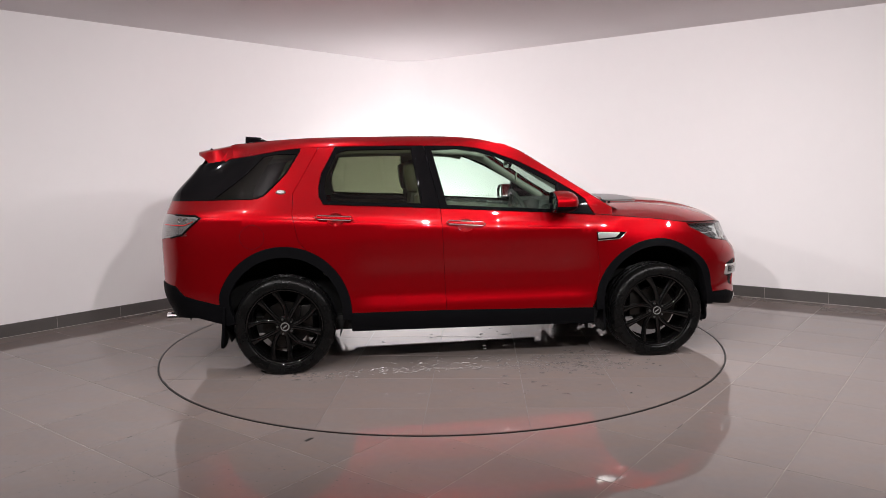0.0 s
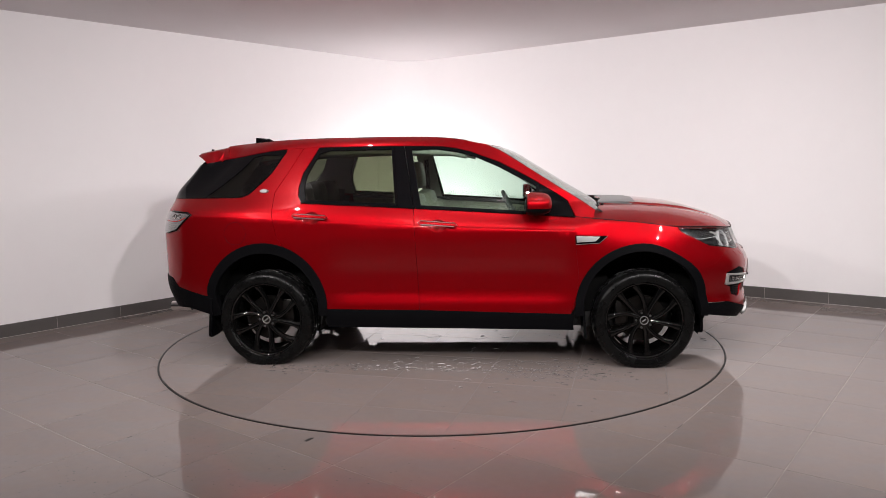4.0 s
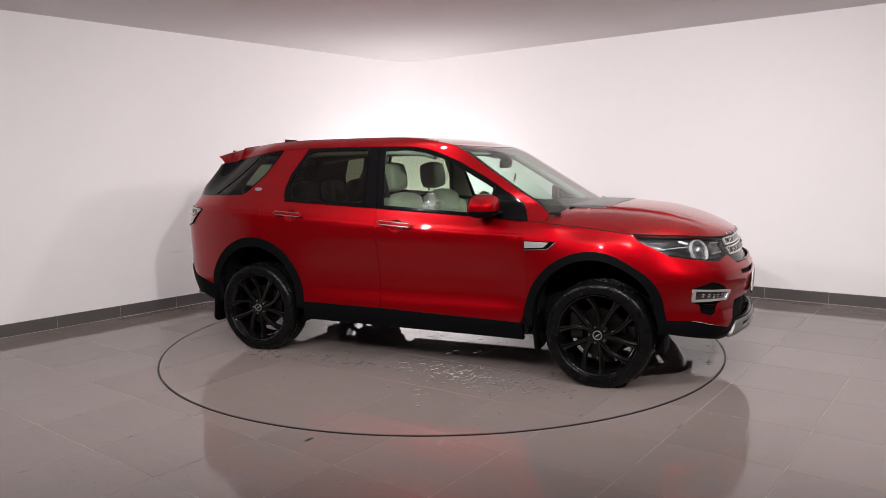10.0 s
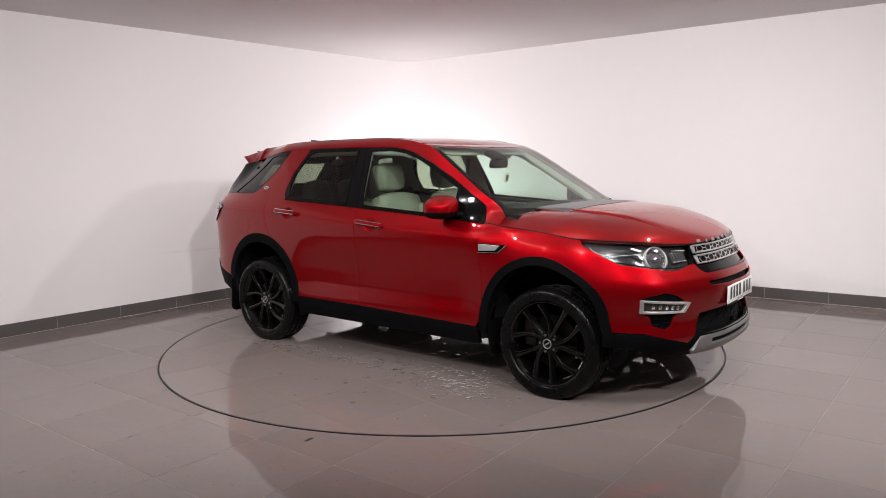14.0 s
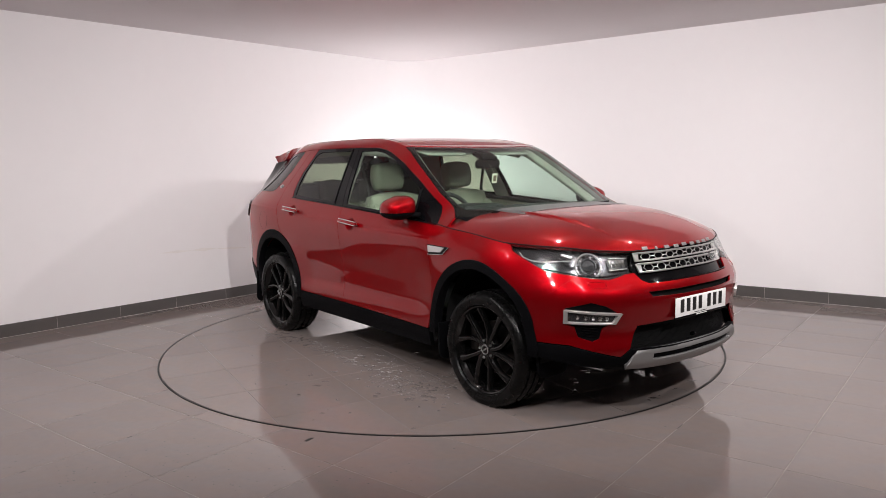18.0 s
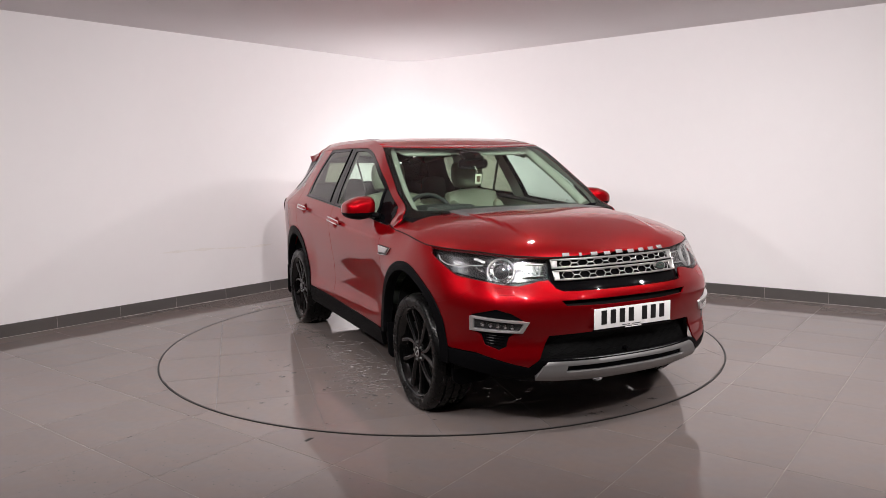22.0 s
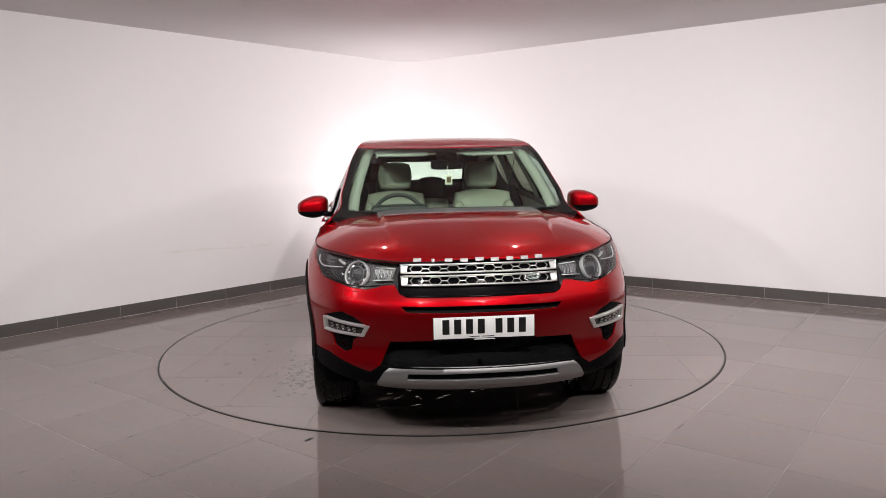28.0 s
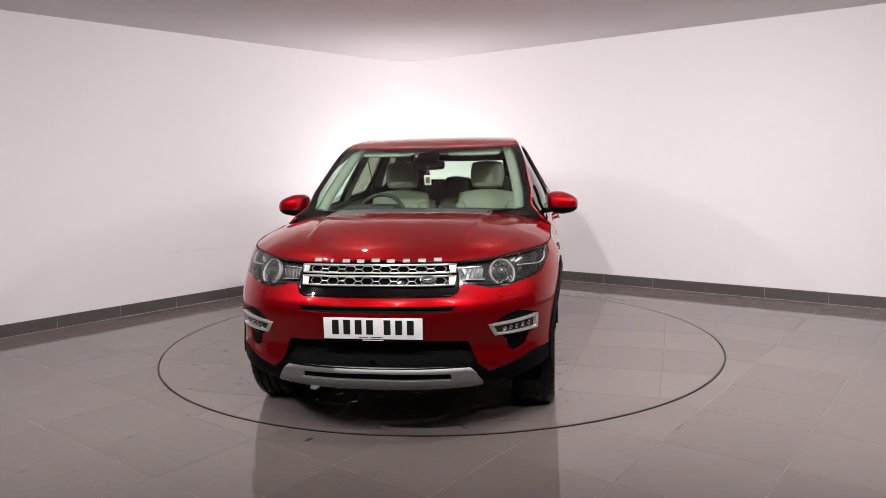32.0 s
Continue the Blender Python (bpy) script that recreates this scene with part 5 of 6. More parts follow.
def build_side_fittings():
    for sg in (1, -1):
        # door handles: painted grip in a bright outline
        for x0, x1, z0, z1 in ((-0.215, 0.065, 1.045, 1.022), (-1.13, -0.865, 1.105, 1.088)):
            xm, zm = (x0 + x1) / 2, (z0 + z1) / 2
            m = on(T, -1, sg * fx(xm), zm, 0.030)
            tilt = pose(0, 0, 0, 0, 0, math.degrees(math.atan2(z1 - z0, x1 - x0)) * sg)
            w = x1 - x0
            bm = bmesh.new()
            box(bm, (0, 0, 0), (w - 0.02, 0.022, 0.016), 0.007, m @ tilt)
            handle = part("door_handle", bm, PAINT, car, "red door handle edged in chrome")
            bm = bmesh.new()
            ring = [(-w / 2, 0, -0.006), (-w / 2 + 0.02, 0.013, 0.004), (w / 2 - 0.02, 0.013, 0.004), (w / 2, 0, -0.006), (w / 2 - 0.02, -0.013, 0.004), (-w / 2 + 0.02, -0.013, 0.004)]
            sweep(bm, [m @ tilt @ Vector(q) for q in ring], 0.0045, 8, True)
            part("handle_chrome", bm, CHROME, handle, "chrome outline of the handle")
            for e in (-1, 1):
                bm = bmesh.new()
                box(bm, (0, 0, 0), (0.03, 0.018, 0.034), 0.006, m @ tilt @ pose(e * (w / 2 - 0.03), 0, -0.018))
                part("handle_foot", bm, PAINT, handle)
        # side vent
        blade = [X(0.887, 0.950), X(1.105, 0.944), X(1.05, 0.898), X(0.892, 0.890)]
        vent = patch("side_vent", side(blade, sg), T, -1, GLOSS, None, "black side vent with a silver blade", lift=0.003, thick=0.006, step=0.02, gap=0)
        patch("vent_blade", side([X(0.892, 0.947), X(1.062, 0.942), X(1.025, 0.908), X(0.896, 0.901)], sg), T, -1, SILVER, vent, "silver blade", lift=0.010,
              thick=0.008, step=0.02)
        strip("vent_edge", side([X(0.892, 0.889), X(1.052, 0.897), X(1.108, 0.945)], sg), CHROME, vent, "fine chrome edge", 0.0035, 0.008, step=0.02)
        # quarter badge
        bm = bmesh.new()
        lathe(bm, [(0.001, 0.005), (0.026, 0.005), (0.030, 0.0)], 28, on(T, -1, sg * fx(-1.378), 1.288, 0.002) @ Matrix.Diagonal((1.2, 0.62, 1, 1)))
        badge = part("pillar_badge", bm, CHROME, car, "plain silver oval badge")
        bm = bmesh.new()
        lathe(bm, [(0.001, 0.0062), (0.021, 0.0062), (0.023, 0.004)], 28, on(T, -1, sg * fx(-1.378), 1.288, 0.002) @ Matrix.Diagonal((1.2, 0.58, 1, 1)))
        part("badge_face", bm, SATIN, badge)
        # mirror: black foot, arm, red cap
        c = Vector((0.605, -sg * 0.985, 1.178))
        bm = bmesh.new()
        bmesh.ops.create_uvsphere(bm, u_segments=28, v_segments=18, radius=1.0)
        for v in bm.verts:
            x, y, z = v.co
            g = (abs(x) ** 3.0 + abs(y) ** 3.4 + abs(z) ** 2.8) ** (-1 / 3.0)
            x, y, z = x * g, y * g, z * g
            out = -sg * y
            v.co = Vector((x * (0.118 if x > 0 else 0.085), y * 0.108, z * ((0.076 if z > 0 else 0.082) - 0.022 * max(out, 0)) - 0.010 * out))
        bmesh.ops.bisect_plane(bm, geom=bm.verts[:] + bm.edges[:] + bm.faces[:], plane_co=(-0.050, 0, 0), plane_no=(-1, 0, 0), clear_outer=True)
        rim_ = [v.co.copy() for v in bm.verts if abs(v.co.x + 0.050) < 1e-5]
        rim_.sort(key=lambda q: math.atan2(q.z, q.y))
        cap = bm.copy()
        bmesh.ops.bisect_plane(cap, geom=cap.verts[:] + cap.edges[:] + cap.faces[:], plane_co=(0, 0, -0.030), plane_no=(0, 0, -1), clear_outer=True)
        bmesh.ops.bisect_plane(bm, geom=bm.verts[:] + bm.edges[:] + bm.faces[:], plane_co=(0, 0, -0.032), plane_no=(0, 0, 1), clear_outer=True)
        for b_ in (cap, bm):
            bmesh.ops.transform(b_, matrix=car_m(*c), verts=b_.verts)
        mirror = part("door_mirror", bm, PLASTIC, car, "door mirror with red cap and black foot", 50)
        part("mirror_cap", cap, PAINT, mirror, "red mirror cap", 50)
        bm = bmesh.new()
        rows_ = [[bm.verts.new(car_m(*c) @ Vector((-0.050 + dx, q.y * k, q.z * k))) for q in rim_] for dx, k in ((0.0, 1.0), (-0.008, 0.985), (-0.009, 0.93), (0.006, 0.90))]
        for p, q in zip(rows_, rows_[1:]):
            for i in range(len(p)):
                bm.faces.new((p[i], p[(i + 1) % len(p)], q[(i + 1) % len(p)], q[i]))
        part("mirror_bezel", bm, GLOSS, mirror, "black bezel round the mirror glass", 50)
        bm = bmesh.new()
        slab(bm, [(q.y * 0.905, q.z * 0.905) for q in rim_], 0.004, car_m(c.x - 0.046, c.y, c.z) @ Matrix(((0, 0, 1, 0), (1, 0, 0, 0), (0, 1, 0, 0), (0, 0, 0, 1))))
        part("mirror_glass", bm, MIRRORGLASS, mirror, "mirror glass")
        bm = bmesh.new()
        sweep(bm, [car_m(0.70, -sg * 0.86, 1.125).translation, car_m(0.66, -sg * 0.92, 1.13).translation, car_m(0.62, -sg * 1.0, 1.142).translation], 0.030, 10, False, 0.6)
        part("mirror_arm", bm, PLASTIC, mirror)
        # mud flaps
        for x, z0, z1, y0, y1 in ((-1.79, 0.20, 0.50, 0.70, 0.925), (0.955, 0.20, 0.44, 0.70, 0.925), (1.775, 0.235, 0.37, 0.62, 0.86)):
            bm = bmesh.new()
            w, h, q = (y1 - y0) / 2, (z1 - z0) / 2, 0.05
            loop = [(-w, h), (-w, -h + q)] + [(e * (w - q) + q * math.cos(radians(d)), -h + q + q * math.sin(radians(d))) for e, d in
                                              ((-1, 200), (-1, 225), (-1, 250), (-1, 270), (1, 270), (1, 290), (1, 315), (1, 340))] + [(w, -h + q), (w, h)]
            slab(bm, loop, 0.018, car_m(x - 0.009, -sg * (y0 + y1) / 2, (z0 + z1) / 2, 0, -4 if x > 0 else 6) @ Matrix(((0, 0, 1, 0), (1, 0, 0, 0), (0, 1, 0, 0), (0, 0, 0, 1))), 0.005)
            part("mud_flap", bm, PLASTIC, car, "black rubber mud flap")
        # black panel added to close the view through the wheel arch
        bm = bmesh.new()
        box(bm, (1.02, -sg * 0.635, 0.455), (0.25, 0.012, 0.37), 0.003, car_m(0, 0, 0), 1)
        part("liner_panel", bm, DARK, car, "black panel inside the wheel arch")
        bm = bmesh.new()
        lathe(bm, [(0.030, 0.0), (0.036, 0.002), (0.036, -0.16), (0.030, -0.16)], 24, car_m(-2.235, -sg * 0.60, 0.385, 0, -90), True)
        part("exhaust_tip", bm, CHROME, car, "chrome exhaust tailpipe")
        # roof channel and window mouldings
        strip("roof_channel", [(-1.72, sg * 0.935), (-0.8, sg * 0.935), (0.12, sg * 0.925)], GLOSS, None, "", 0.004, 0.0005, roof, -1, squash=0.5, step=0.1)
        strip("belt_moulding", [(sg * s, z - 0.004) for s, z in DLO_LOW], GLOSS, None, "", 0.007, 0.002)
        strip("pillar_divider", [(sg * fx(-0.368), 1.172), (sg * fx(-0.42), 1.592)], GLOSS, None, "", 0.006, 0.001)
        strip("front_divider", [(sg * fx(0.622), 1.108), (sg * fx(0.632), 1.30)], PLASTIC, None, "", 0.011, 0.0)
    # fuel flap on the right side
    flap = [(fx(-1.565) + 0.083 * math.cos(2 * math.pi * i / 28), 0.985 + 0.083 * math.sin(2 * math.pi * i / 28)) for i in range(28)]
    strip("fuel_flap", flap, DARK, None, "round fuel filler flap seam", 0.0015, -0.0005, closed=True)
    # dark strip drawn between bonnet and wing for the shaded gap
    for sg in (1, -1):
        strip("bonnet_gap_line", [(sg * s, z + 0.001) for s, z in HOOD_EDGE[:-1]], DARK, None, "", 0.0035, -0.001, squash=1.0)
    # roof fin and spoiler
    bm = bmesh.new()
    slab(bm, [(-0.09, -0.02), (0.09, -0.02), (0.075, 0.02), (0.03, 0.046), (-0.085, 0.056)], 0.016, car_m(-1.62, 0.008, roof(-1.62, 0)[2], 90), 0.004)
    part("roof_fin", bm, GLOSS, car, "black roof aerial fin")
    rows, n = [], 33
    for x, z, mid, end, w in ((-1.725, 1.626, 0.030, 0.070, 0.552), (-1.79, 1.613, 0.040, 0.100, 0.554), (-1.84, 1.604, 0.045, 0.118, 0.555),
                              (-1.89, 1.595, 0.040, 0.085, 0.556), (-1.93, 1.586, 0.025, 0.035, 0.557), (-1.96, 1.580, 0.006, 0.008, 0.556)):
        top_, bot = [], []
        for i in range(n):
            r = math.sin((-1 + 2 * i / (n - 1)) * math.pi / 2)
            bow = 0.05 * (1 - r * r) * smooth((-1.76 - x) / 0.2)
            zt = z + 0.014 * (1 - abs(r) ** 2.3) - 0.016 * abs(r) ** 14
            fin = smooth((abs(r) - 0.90) / 0.08)
            top_.append((x - bow, w * r, zt))
            bot.append((x - bow + 0.01, w * r * (1 + 0.09 * fin), zt - mid * (1 - fin) - end * fin))
        rows.append(top_ + bot[::-1])
    vs = [Vector(p) + Vector(OFF) for rw in rows for p in rw]
    k2 = 2 * n
    fs = [(a * k2 + i, a * k2 + (i + 1) % k2, (a + 1) * k2 + (i + 1) % k2, (a + 1) * k2 + i) for a in range(len(rows) - 1) for i in range(k2)]
    fs += [tuple(range(k2))[::-1], tuple((len(rows) - 1) * k2 + i for i in range(k2))]
    bm = bmesh.new()
    bv = [bm.verts.new(v) for v in vs]
    for f in fs:
        bm.faces.new([bv[i] for i in f])
    part("roof_spoiler", bm, PAINT, car, "red roof spoiler over the rear window", 40)
    # rear wiper boss
    bm = bmesh.new()
    box(bm, (0, 0, 0), (0.05, 0.08, 0.035), 0.012, car_m(-2.19, -0.02, 1.285))
    part("rear_wiper", bm, GLOSS, car, "black rear wiper boss")
    # windscreen wipers
    for r0, r1, a0, a1 in ((-0.70, 0.06, 0.975, 0.935), (-0.02, 0.80, 0.975, 0.925)):
        pts = [(a0 + (a1 - a0) * i / 12, r0 + (r1 - r0) * i / 12) for i in range(13)]
        bm = bmesh.new()
        sweep(bm, line_on(screen, 1, pts, 0.018), 0.009, 8)
        wip = part("wiper", bm, PLASTIC, car, "black windscreen wiper")
        bm = bmesh.new()
        sweep(bm, line_on(screen, 1, [(1.03, r0 + 0.02), (0.995, r0 + 0.16), (0.97, (r0 + r1) / 2)], 0.022), 0.010, 8)
        part("wiper_arm", bm, PLASTIC, wip)
    # underside
    bm = bmesh.new()
    box(bm, (0, 0, 0), (3.5, 1.30, 0.12), 0.03, car_m(-0.05, 0, 0.30))
    box(bm, (0, 0, 0), (1.75, 1.62, 0.10), 0.03, car_m(0.0, 0, 0.33))
    box(bm, (0, 0, 0), (0.7, 0.9, 0.35), 0.05, car_m(1.55, 0, 0.50))
    box(bm, (0, 0, 0), (0.9, 1.0, 0.25), 0.05, car_m(-1.6, 0, 0.45))
    for x in (1.37, -1.37):
        box(bm, (0, 0, 0), (0.10, 1.5, 0.08), 0.02, car_m(x, 0, 0.33))
    part("underbody", bm, UNDER, car, "black underbody and axles")


build_grille()
build_plate()
build_bonnet_bars()
build_lamps()
build_side_fittings()

# ---- the cabin ----


def cushion(bm, size, bev, m, puff=0.02, cuts=6):
    """An upholstered block: rounded, with a slight swell."""
    b2 = bmesh.new()
    bmesh.ops.create_cube(b2, size=1.0)
    bmesh.ops.subdivide_edges(b2, edges=b2.edges[:], cuts=cuts, use_grid_fill=True)
    sx, sy, sz = size
    for v in b2.verts:
        p = v.co * 2
        q = [0, 0, 0]
        for i in range(3):
            a, b = p[(i + 1) % 3], p[(i + 2) % 3]
            q[i] = p[i] * math.sqrt(max(0.0, 1 - (bev * (a * a + b * b) / 2 - bev * bev * a * a * b * b / 3)))
        v.co = Vector((q[0] * sx / 2, q[1] * sy / 2, q[2] * sz / 2))
    bmesh.ops.transform(b2, matrix=m, verts=b2.verts)
    tmp = bpy.data.meshes.new("tmp")
    b2.to_mesh(tmp)
    b2.free()
    bm.from_mesh(tmp)
    bpy.data.meshes.remove(tmp)


def seat(x, y, wide, back_top, name="front_seat"):
    bm = bmesh.new()
    cushion(bm, (0.52, wide, 0.20), 0.35, car_m(x, y, 0.66, 0, -6))
    root = part(name, bm, LEATHER, car, "cream leather car seat", 60)
    bm = bmesh.new()
    h = back_top - 0.62
    cushion(bm, (0.17, wide, h), 0.38, car_m(x - 0.28, y, 0.62 + h / 2, 0, -14))
    part("backrest", bm, LEATHER, root, "", 60)
    for e in (-1, 1):
        bm = bmesh.new()
        cushion(bm, (0.14, 0.10, h * 0.8), 0.5, car_m(x - 0.21, y + e * (wide / 2 - 0.05), 0.62 + h * 0.45, 0, -14))
        part("bolster", bm, LEATHER, root, "", 60)
    return root


def headrest(x, y, z, root, w=0.285, mat=None):
    bm = bmesh.new()
    cushion(bm, (0.15, w, 0.235), 0.50, car_m(x, y, z, 0, -8))
    part("headrest", bm, mat or LEATHER, root, "", 60)
    for e in (-0.06, 0.06):
        bm = bmesh.new()
        sweep(bm, [car_m(x - 0.01, y + e, z - 0.05).translation, car_m(x - 0.015, y + e, z - 0.19).translation], 0.007, 8)
        part("headrest_post", bm, SATIN, root)


def build_cabin():
    for y in (-0.37, 0.37):
        s = seat(0.02, y, 0.52, 1.25)
        headrest(-0.395, y, 1.362, s)
    for y, w in ((-0.42, 0.48), (0.42, 0.48), (0.0, 0.34)):
        s = seat(-0.80, y, w, 1.14, "rear_seat")
        # rear headrests take the dark trim, standing for shade in the rear cabin
        headrest(-1.20, y, 1.22, s, 0.24, DASH)
    # dashboard and console
    bm = bmesh.new()
    cushion(bm, (0.52, 1.56, 0.38), 0.22, car_m(0.82, 0, 0.965))
    cushion(bm, (0.28, 0.42, 0.16), 0.3, car_m(0.68, -0.37, 1.10))
    part("dashboard", bm, DASH, car, "dark moulded dashboard", 60)
    bm = bmesh.new()
    cushion(bm, (1.1, 0.24, 0.32), 0.25, car_m(0.25, 0, 0.66))
    part("centre_console", bm, DASH, car, "dark centre console", 60)
    # steering wheel on the right-hand side
    m = car_m(0.46, -0.37, 1.07, 0, 64, 0)
    bm = bmesh.new()
    ring = [m @ Vector((0.185 * math.cos(2 * math.pi * i / 40), 0.185 * math.sin(2 * math.pi * i / 40), 0)) for i in range(40)]
    sweep(bm, ring, 0.016, 10, True, 1.0, (0.9, 0, 0.4))
    sw = part("steering_wheel", bm, DASH, car, "dark leather steering wheel", 60)
    bm = bmesh.new()
    cushion(bm, (0.13, 0.17, 0.05), 0.4, m)
    part("wheel_hub", bm, DASH, sw, "", 60)
    for a in (0, 90, 180):
        bm = bmesh.new()
        q = Vector((1, 0, 0)) if a == 90 else Vector((0, 1 if a == 0 else -1, 0))
        sweep(bm, [m @ (q * 0.05), m @ (q * 0.18)], 0.014, 8)
        part("wheel_spoke", bm, SATIN if a != 90 else DASH, sw)
    # inner mirror and tag
    bm = bmesh.new()
    cushion(bm, (0.03, 0.25, 0.075), 0.4, car_m(0.43, 0.0, 1.455, 0, 10))
    im = part("inner_mirror", bm, GLOSS, car, "black interior mirror", 60)
    bm = bmesh.new()
    sweep(bm, [car_m(0.44, 0, 1.48).translation, car_m(0.455, 0, 1.525).translation], 0.012, 8)
    box(bm, (0, 0, 0), (0.13, 0.16, 0.04), 0.018, car_m(0.40, 0.0, 1.515, 0, 24))
    part("mirror_stalk", bm, GLOSS, im)
    bm = bmesh.new()
    box(bm, (0, 0, 0), (0.004, 0.052, 0.074), 0.001, car_m(0.50, 0.005, 1.345, 0, 10))
    tag = part("hanging_tag", bm, PAPER, car, "small cream paper tag hung from the mirror")
    bm = bmesh.new()
    box(bm, (0, 0, 0), (0.002, 0.030, 0.044), 0.0005, car_m(0.5035, 0.005, 1.345, 0, 10))
    part("tag_print", bm, material("brown_print", (0.12, 0.07, 0.04), 0.7), tag)
    bm = bmesh.new()
    sweep(bm, [car_m(0.495, 0.005, 1.39).translation, car_m(0.45, 0.0, 1.45).translation], 0.0015, 6)
    part("tag_string", bm, PAPER, tag)
    # pale inner pillars beside the windscreen
    for sg in (1, -1):
        bm = bmesh.new()
        pts = []
        for x, z in PILLAR[:6]:
            p = T(sg * fx(x), z)
            pts.append(Vector((p[0] - 0.075, p[1] + sg * 0.085, p[2] - 0.035)) + Vector(OFF))
        sweep(bm, pts, 0.040, 12, False, 0.8)
        part("windscreen_pillar_trim", bm, TRIMGREY, car, "pale trim inside the windscreen pillar")
    # pale roof lining rolled down over the side windows
    for sg in (1, -1):
        bm = bmesh.new()
        pts = [T(sg * fx(x), z) for x, z in ((0.12, 1.540), (0.0, 1.565), (-0.3, 1.580), (-0.8, 1.583), (-1.3, 1.578), (-1.75, 1.560), (-1.95, 1.545))]
        sweep(bm, [Vector((p[0], p[1] + sg * 0.055, p[2] - 0.012)) + Vector(OFF) for p in pts], 0.036, 12, False, 0.9)
        part("roof_edge_lining", bm, TRIMGREY, car, "pale roof lining over the side windows")
    # linings
    patch("headliner", [(-1.74, -0.97), (-1.74, 0.97), (0.20, 0.97), (0.30, 0.6), (0.345, 0.0), (0.30, -0.6), (0.20, -0.97)], roof, -1, TRIMGREY, None, "pale fabric headliner", lift=-0.05,
          thick=0, step=0.08)
    for sg in (1, -1):
        bm = bmesh.new()
        cushion(bm, (0.17, 0.40, 0.022), 0.3, car_m(0.275, -sg * 0.33, 1.545, 0, 12))
        part("sun_visor", bm, TRIMGREY, car, "pale sun visor folded up", 60)
        rail = [X(-1.72, 1.565), X(-1.3, 1.585), X(-0.9, 1.59), X(-0.3, 1.588), X(0.05, 1.56)] + [(s, z - 0.012) for s, z in PILLAR_LOW] + [
            X(0.90, 1.10), X(0.985, 1.115)] + [X(x - 0.03, z) for x, z in PILLAR[::-1][1:]] + [X(0.0, 1.66), X(-1.0, 1.664), X(-1.7, 1.664)]
        patch("pillar_lining", side(rail, sg), T, -1, TRIMGREY, None, "pale pillar lining", lift=-0.022, thick=0, step=0.05)
        patch("centre_pillar_lining", side([X(-0.21, 1.13), X(-0.40, 1.15), X(-0.43, 1.60), X(-0.29, 1.60)], sg), T, -1, TRIMGREY, None, "", lift=-0.035,
              thick=0, step=0.05)
        patch("rear_pillar_lining", side([X(-1.06, 1.20), X(-1.55, 1.24), X(-1.36, 1.42), X(-1.26, 1.60), X(-0.98, 1.60), X(-1.07, 1.42)], sg), T, -1, TRIMGREY, None,
              "", lift=-0.03, thick=0, step=0.06)
        patch("boot_lining", side([X(-1.55, 1.235), X(-2.0, 1.235), X(-2.0, 0.97), X(-1.2, 0.97), X(-1.1, 1.2)], sg), T, -1, DASH, None, "", lift=-0.05, thick=0,
              step=0.1)
        patch("quarter_window_lining", side([X(-2.02, 1.235), X(-1.60, 1.235), X(-1.63, 1.36), X(-1.60, 1.50), X(-1.55, 1.575), X(-2.02, 1.55)], sg), T, -1, DASH, None,
              "dark lining behind the quarter window", lift=-0.028, thick=0, step=0.06)
        patch("rear_header_lining", side([X(-1.55, 1.57), X(-2.08, 1.545), R(0.50, 1.55), R(0.50, 1.60), X(-2.08, 1.655), X(-1.55, 1.660)], sg), T, -1, DASH, None, "",
              lift=-0.035, thick=0, step=0.06)
        door = [X(0.86, 1.075), X(0.54, 1.10), X(0.0, 1.135), X(-0.67, 1.175), X(-1.08, 1.19), X(-1.05, 0.97), X(-0.86, 0.72), X(-0.80, 0.5), X(0.82, 0.5)]
        patch("door_lining", side(door, sg), T, -1, LEATHER, None, "cream leather door lining", lift=-0.065, thick=0, step=0.08)
        strip("door_top", [(sg * s, z - 0.006) for s, z in DLO_LOW], DASH, None, "", 0.03, -0.04)
        bm = bmesh.new()
        sweep(bm, [car_m(-0.34, -sg * 0.66, 1.50).translation, car_m(-0.32, -sg * 0.60, 1.25).translation, car_m(-0.25, -sg * 0.58, 0.8).translation], 0.02, 6,
              False, 0.2, (0, 1, 0))
        part("seat_belt", bm, DASH, car, "dark seat belt")
    patch("tailgate_lining", [(ry(0.76), 0.95), (2 * S_END - ry(0.76), 0.95), (2 * S_END - ry(0.76), 1.30), (2 * S_END - ry(0.62), 1.325), (ry(0.62), 1.325), (ry(0.76), 1.30)],
          lambda u, v: T(u, v) if u <= S_END else T(u - 2 * S_END, v), -1, DASH, None, "dark tailgate lining", lift=-0.04, thick=0, step=0.08)
    for sg in (1, -1):
        patch("quarter_lining", side([X(-1.20, 0.97), X(-2.0, 0.97), X(-2.0, 1.26), X(-1.15, 1.26)], sg), T, -1, DASH, None, "", lift=-0.04, thick=0, step=0.1)
    bm = bmesh.new()
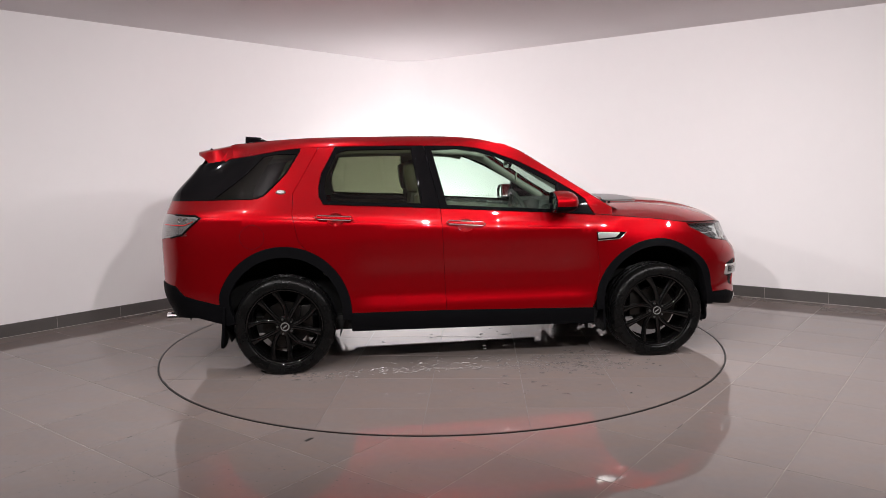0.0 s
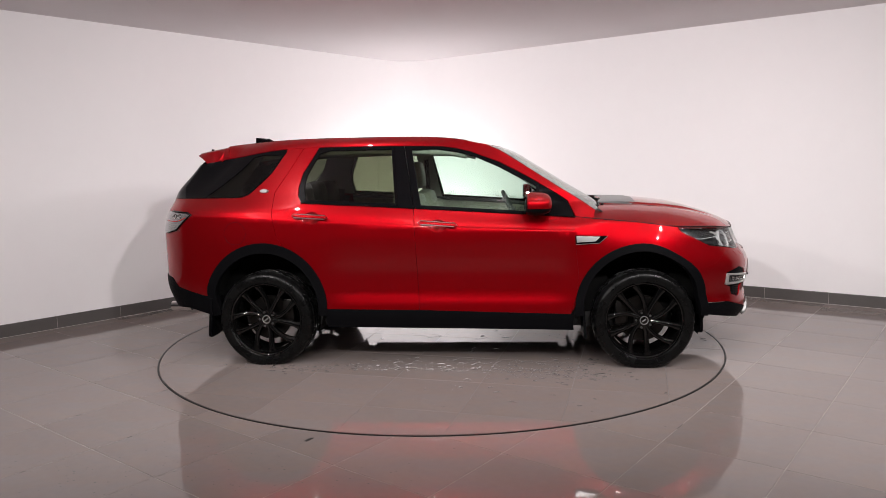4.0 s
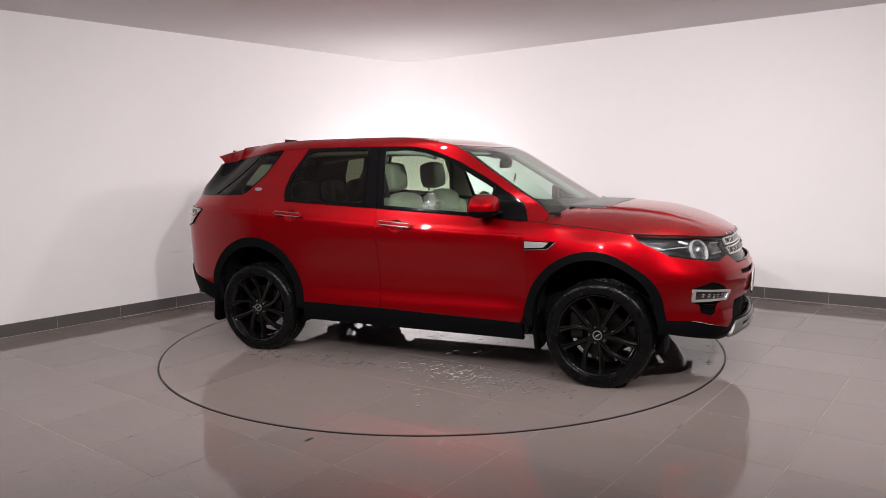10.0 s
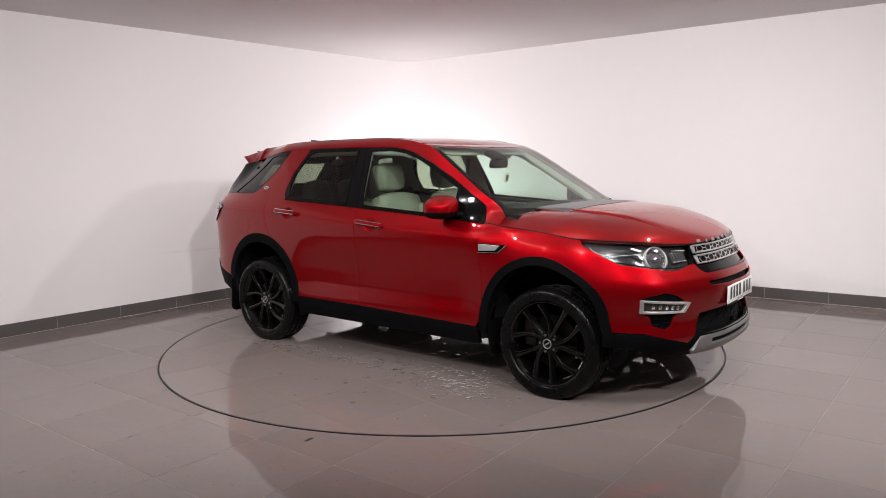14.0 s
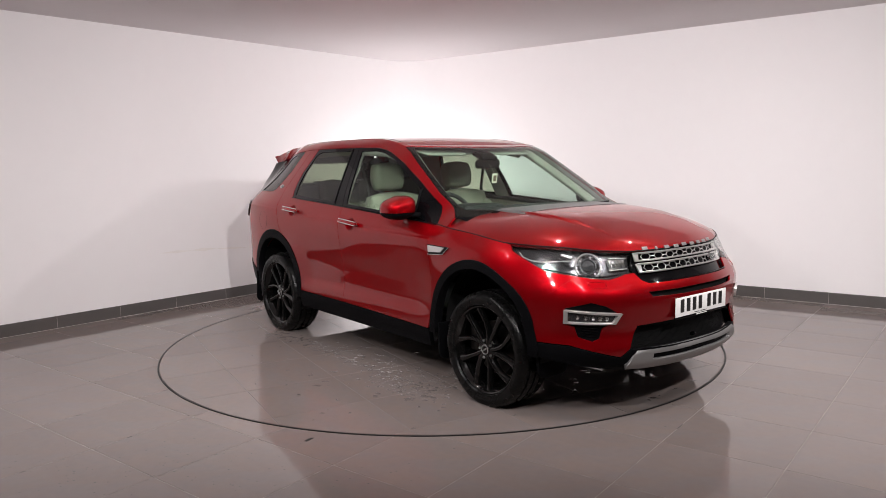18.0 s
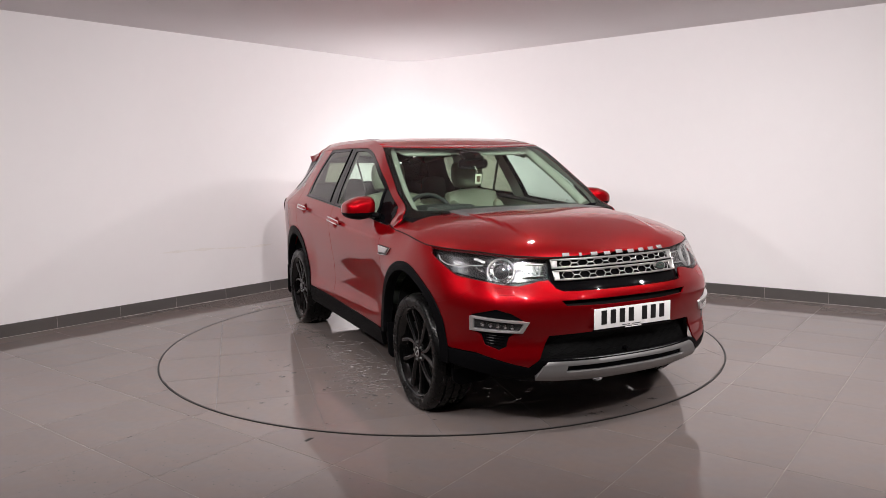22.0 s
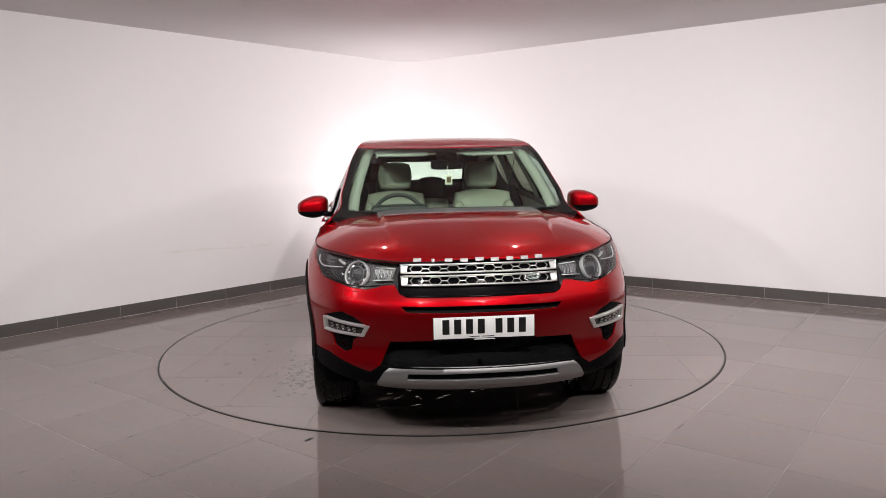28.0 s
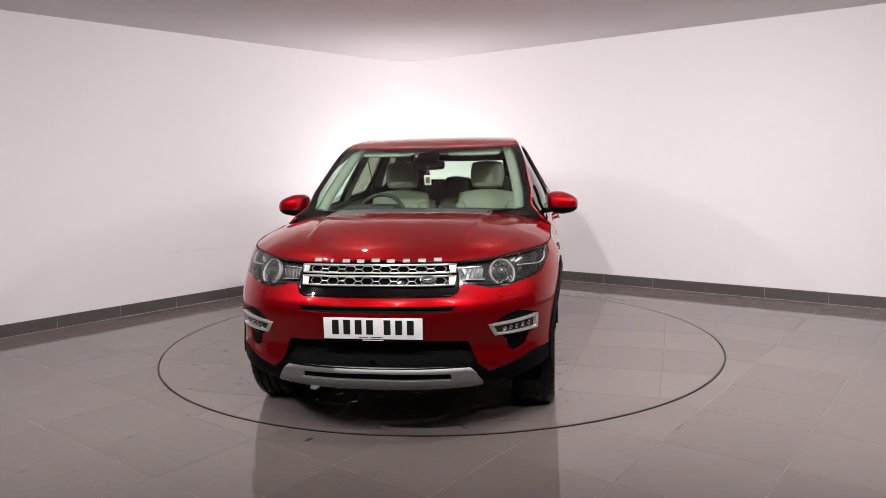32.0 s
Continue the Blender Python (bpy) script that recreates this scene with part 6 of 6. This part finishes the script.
    box(bm, (0, 0, 0), (1.80, 1.5, 0.06), 0.01, car_m(0.0, 0, 0.47))
    box(bm, (0, 0, 0), (2.88, 1.14, 0.05), 0.01, car_m(-0.4, 0, 0.466))
    box(bm, (0, 0, 0), (0.75, 1.3, 0.05), 0.01, car_m(-1.6, 0, 1.0))
    box(bm, (0, 0, 0), (0.05, 1.22, 0.55), 0.01, car_m(1.02, 0, 0.78))
    part("cabin_floor", bm, DASH, car, "dark carpet and parcel shelf")


def glass_drops():
    """Water left on the lower part of the front side windows."""
    rnd = random.Random(21)
    water = material("clear_water_drop", (1.0, 1.0, 1.0), 0.0, 0, 0, 0.5, 0, transmission=1.0, ior=1.33)
    for sg in (1, -1):
        bm = bmesh.new()
        for _ in range(420):
            x = rnd.uniform(-0.20, 0.58)
            low = 1.158 - 0.066 * x
            z = low + abs(rnd.gauss(0, 0.012 if x > 0.3 else 0.024)) + 0.006
            if z > low + 0.055 or (sg < 0 and rnd.random() < 0.5):
                continue
            r = rnd.choice((0.0016, 0.002, 0.002, 0.0026, 0.0032, 0.0042))
            m = on(T, -1, sg * fx(x), z, -0.0068)
            st = rnd.uniform(0.8, 2.6)
            rows = [[bm.verts.new(m @ Vector((r * k * math.cos(a * 1.0472), r * k * st * math.sin(a * 1.0472), h * r))) for a in range(6)]
                    for k, h in ((1.0, 0.0), (0.75, 0.45), (0.3, 0.65))]
            for p, q in zip(rows, rows[1:]):
                for i in range(6):
                    bm.faces.new((p[i], p[(i + 1) % 6], q[(i + 1) % 6], q[i]))
            bm.faces.new(rows[-1])
        ob = part("window_drops", bm, water, car, "small water drops on the window", 80)
        tagged(ob, kind="stuff")


build_cabin()
glass_drops()

table = build_turntable()
wet_patches()
lay_floor()
floor_marks()


def motions():
    rows = []
    for i in range(17):
        t = 2.0 * i
        a = 6.46 - 3.0619 * t - 0.011033 * t * t + 0.0001248 * t ** 3
        rows.append((t, pose(0, 0, 0, 0, 0, a)))
    walk(car, rows)
    walk(table, rows)


motions()
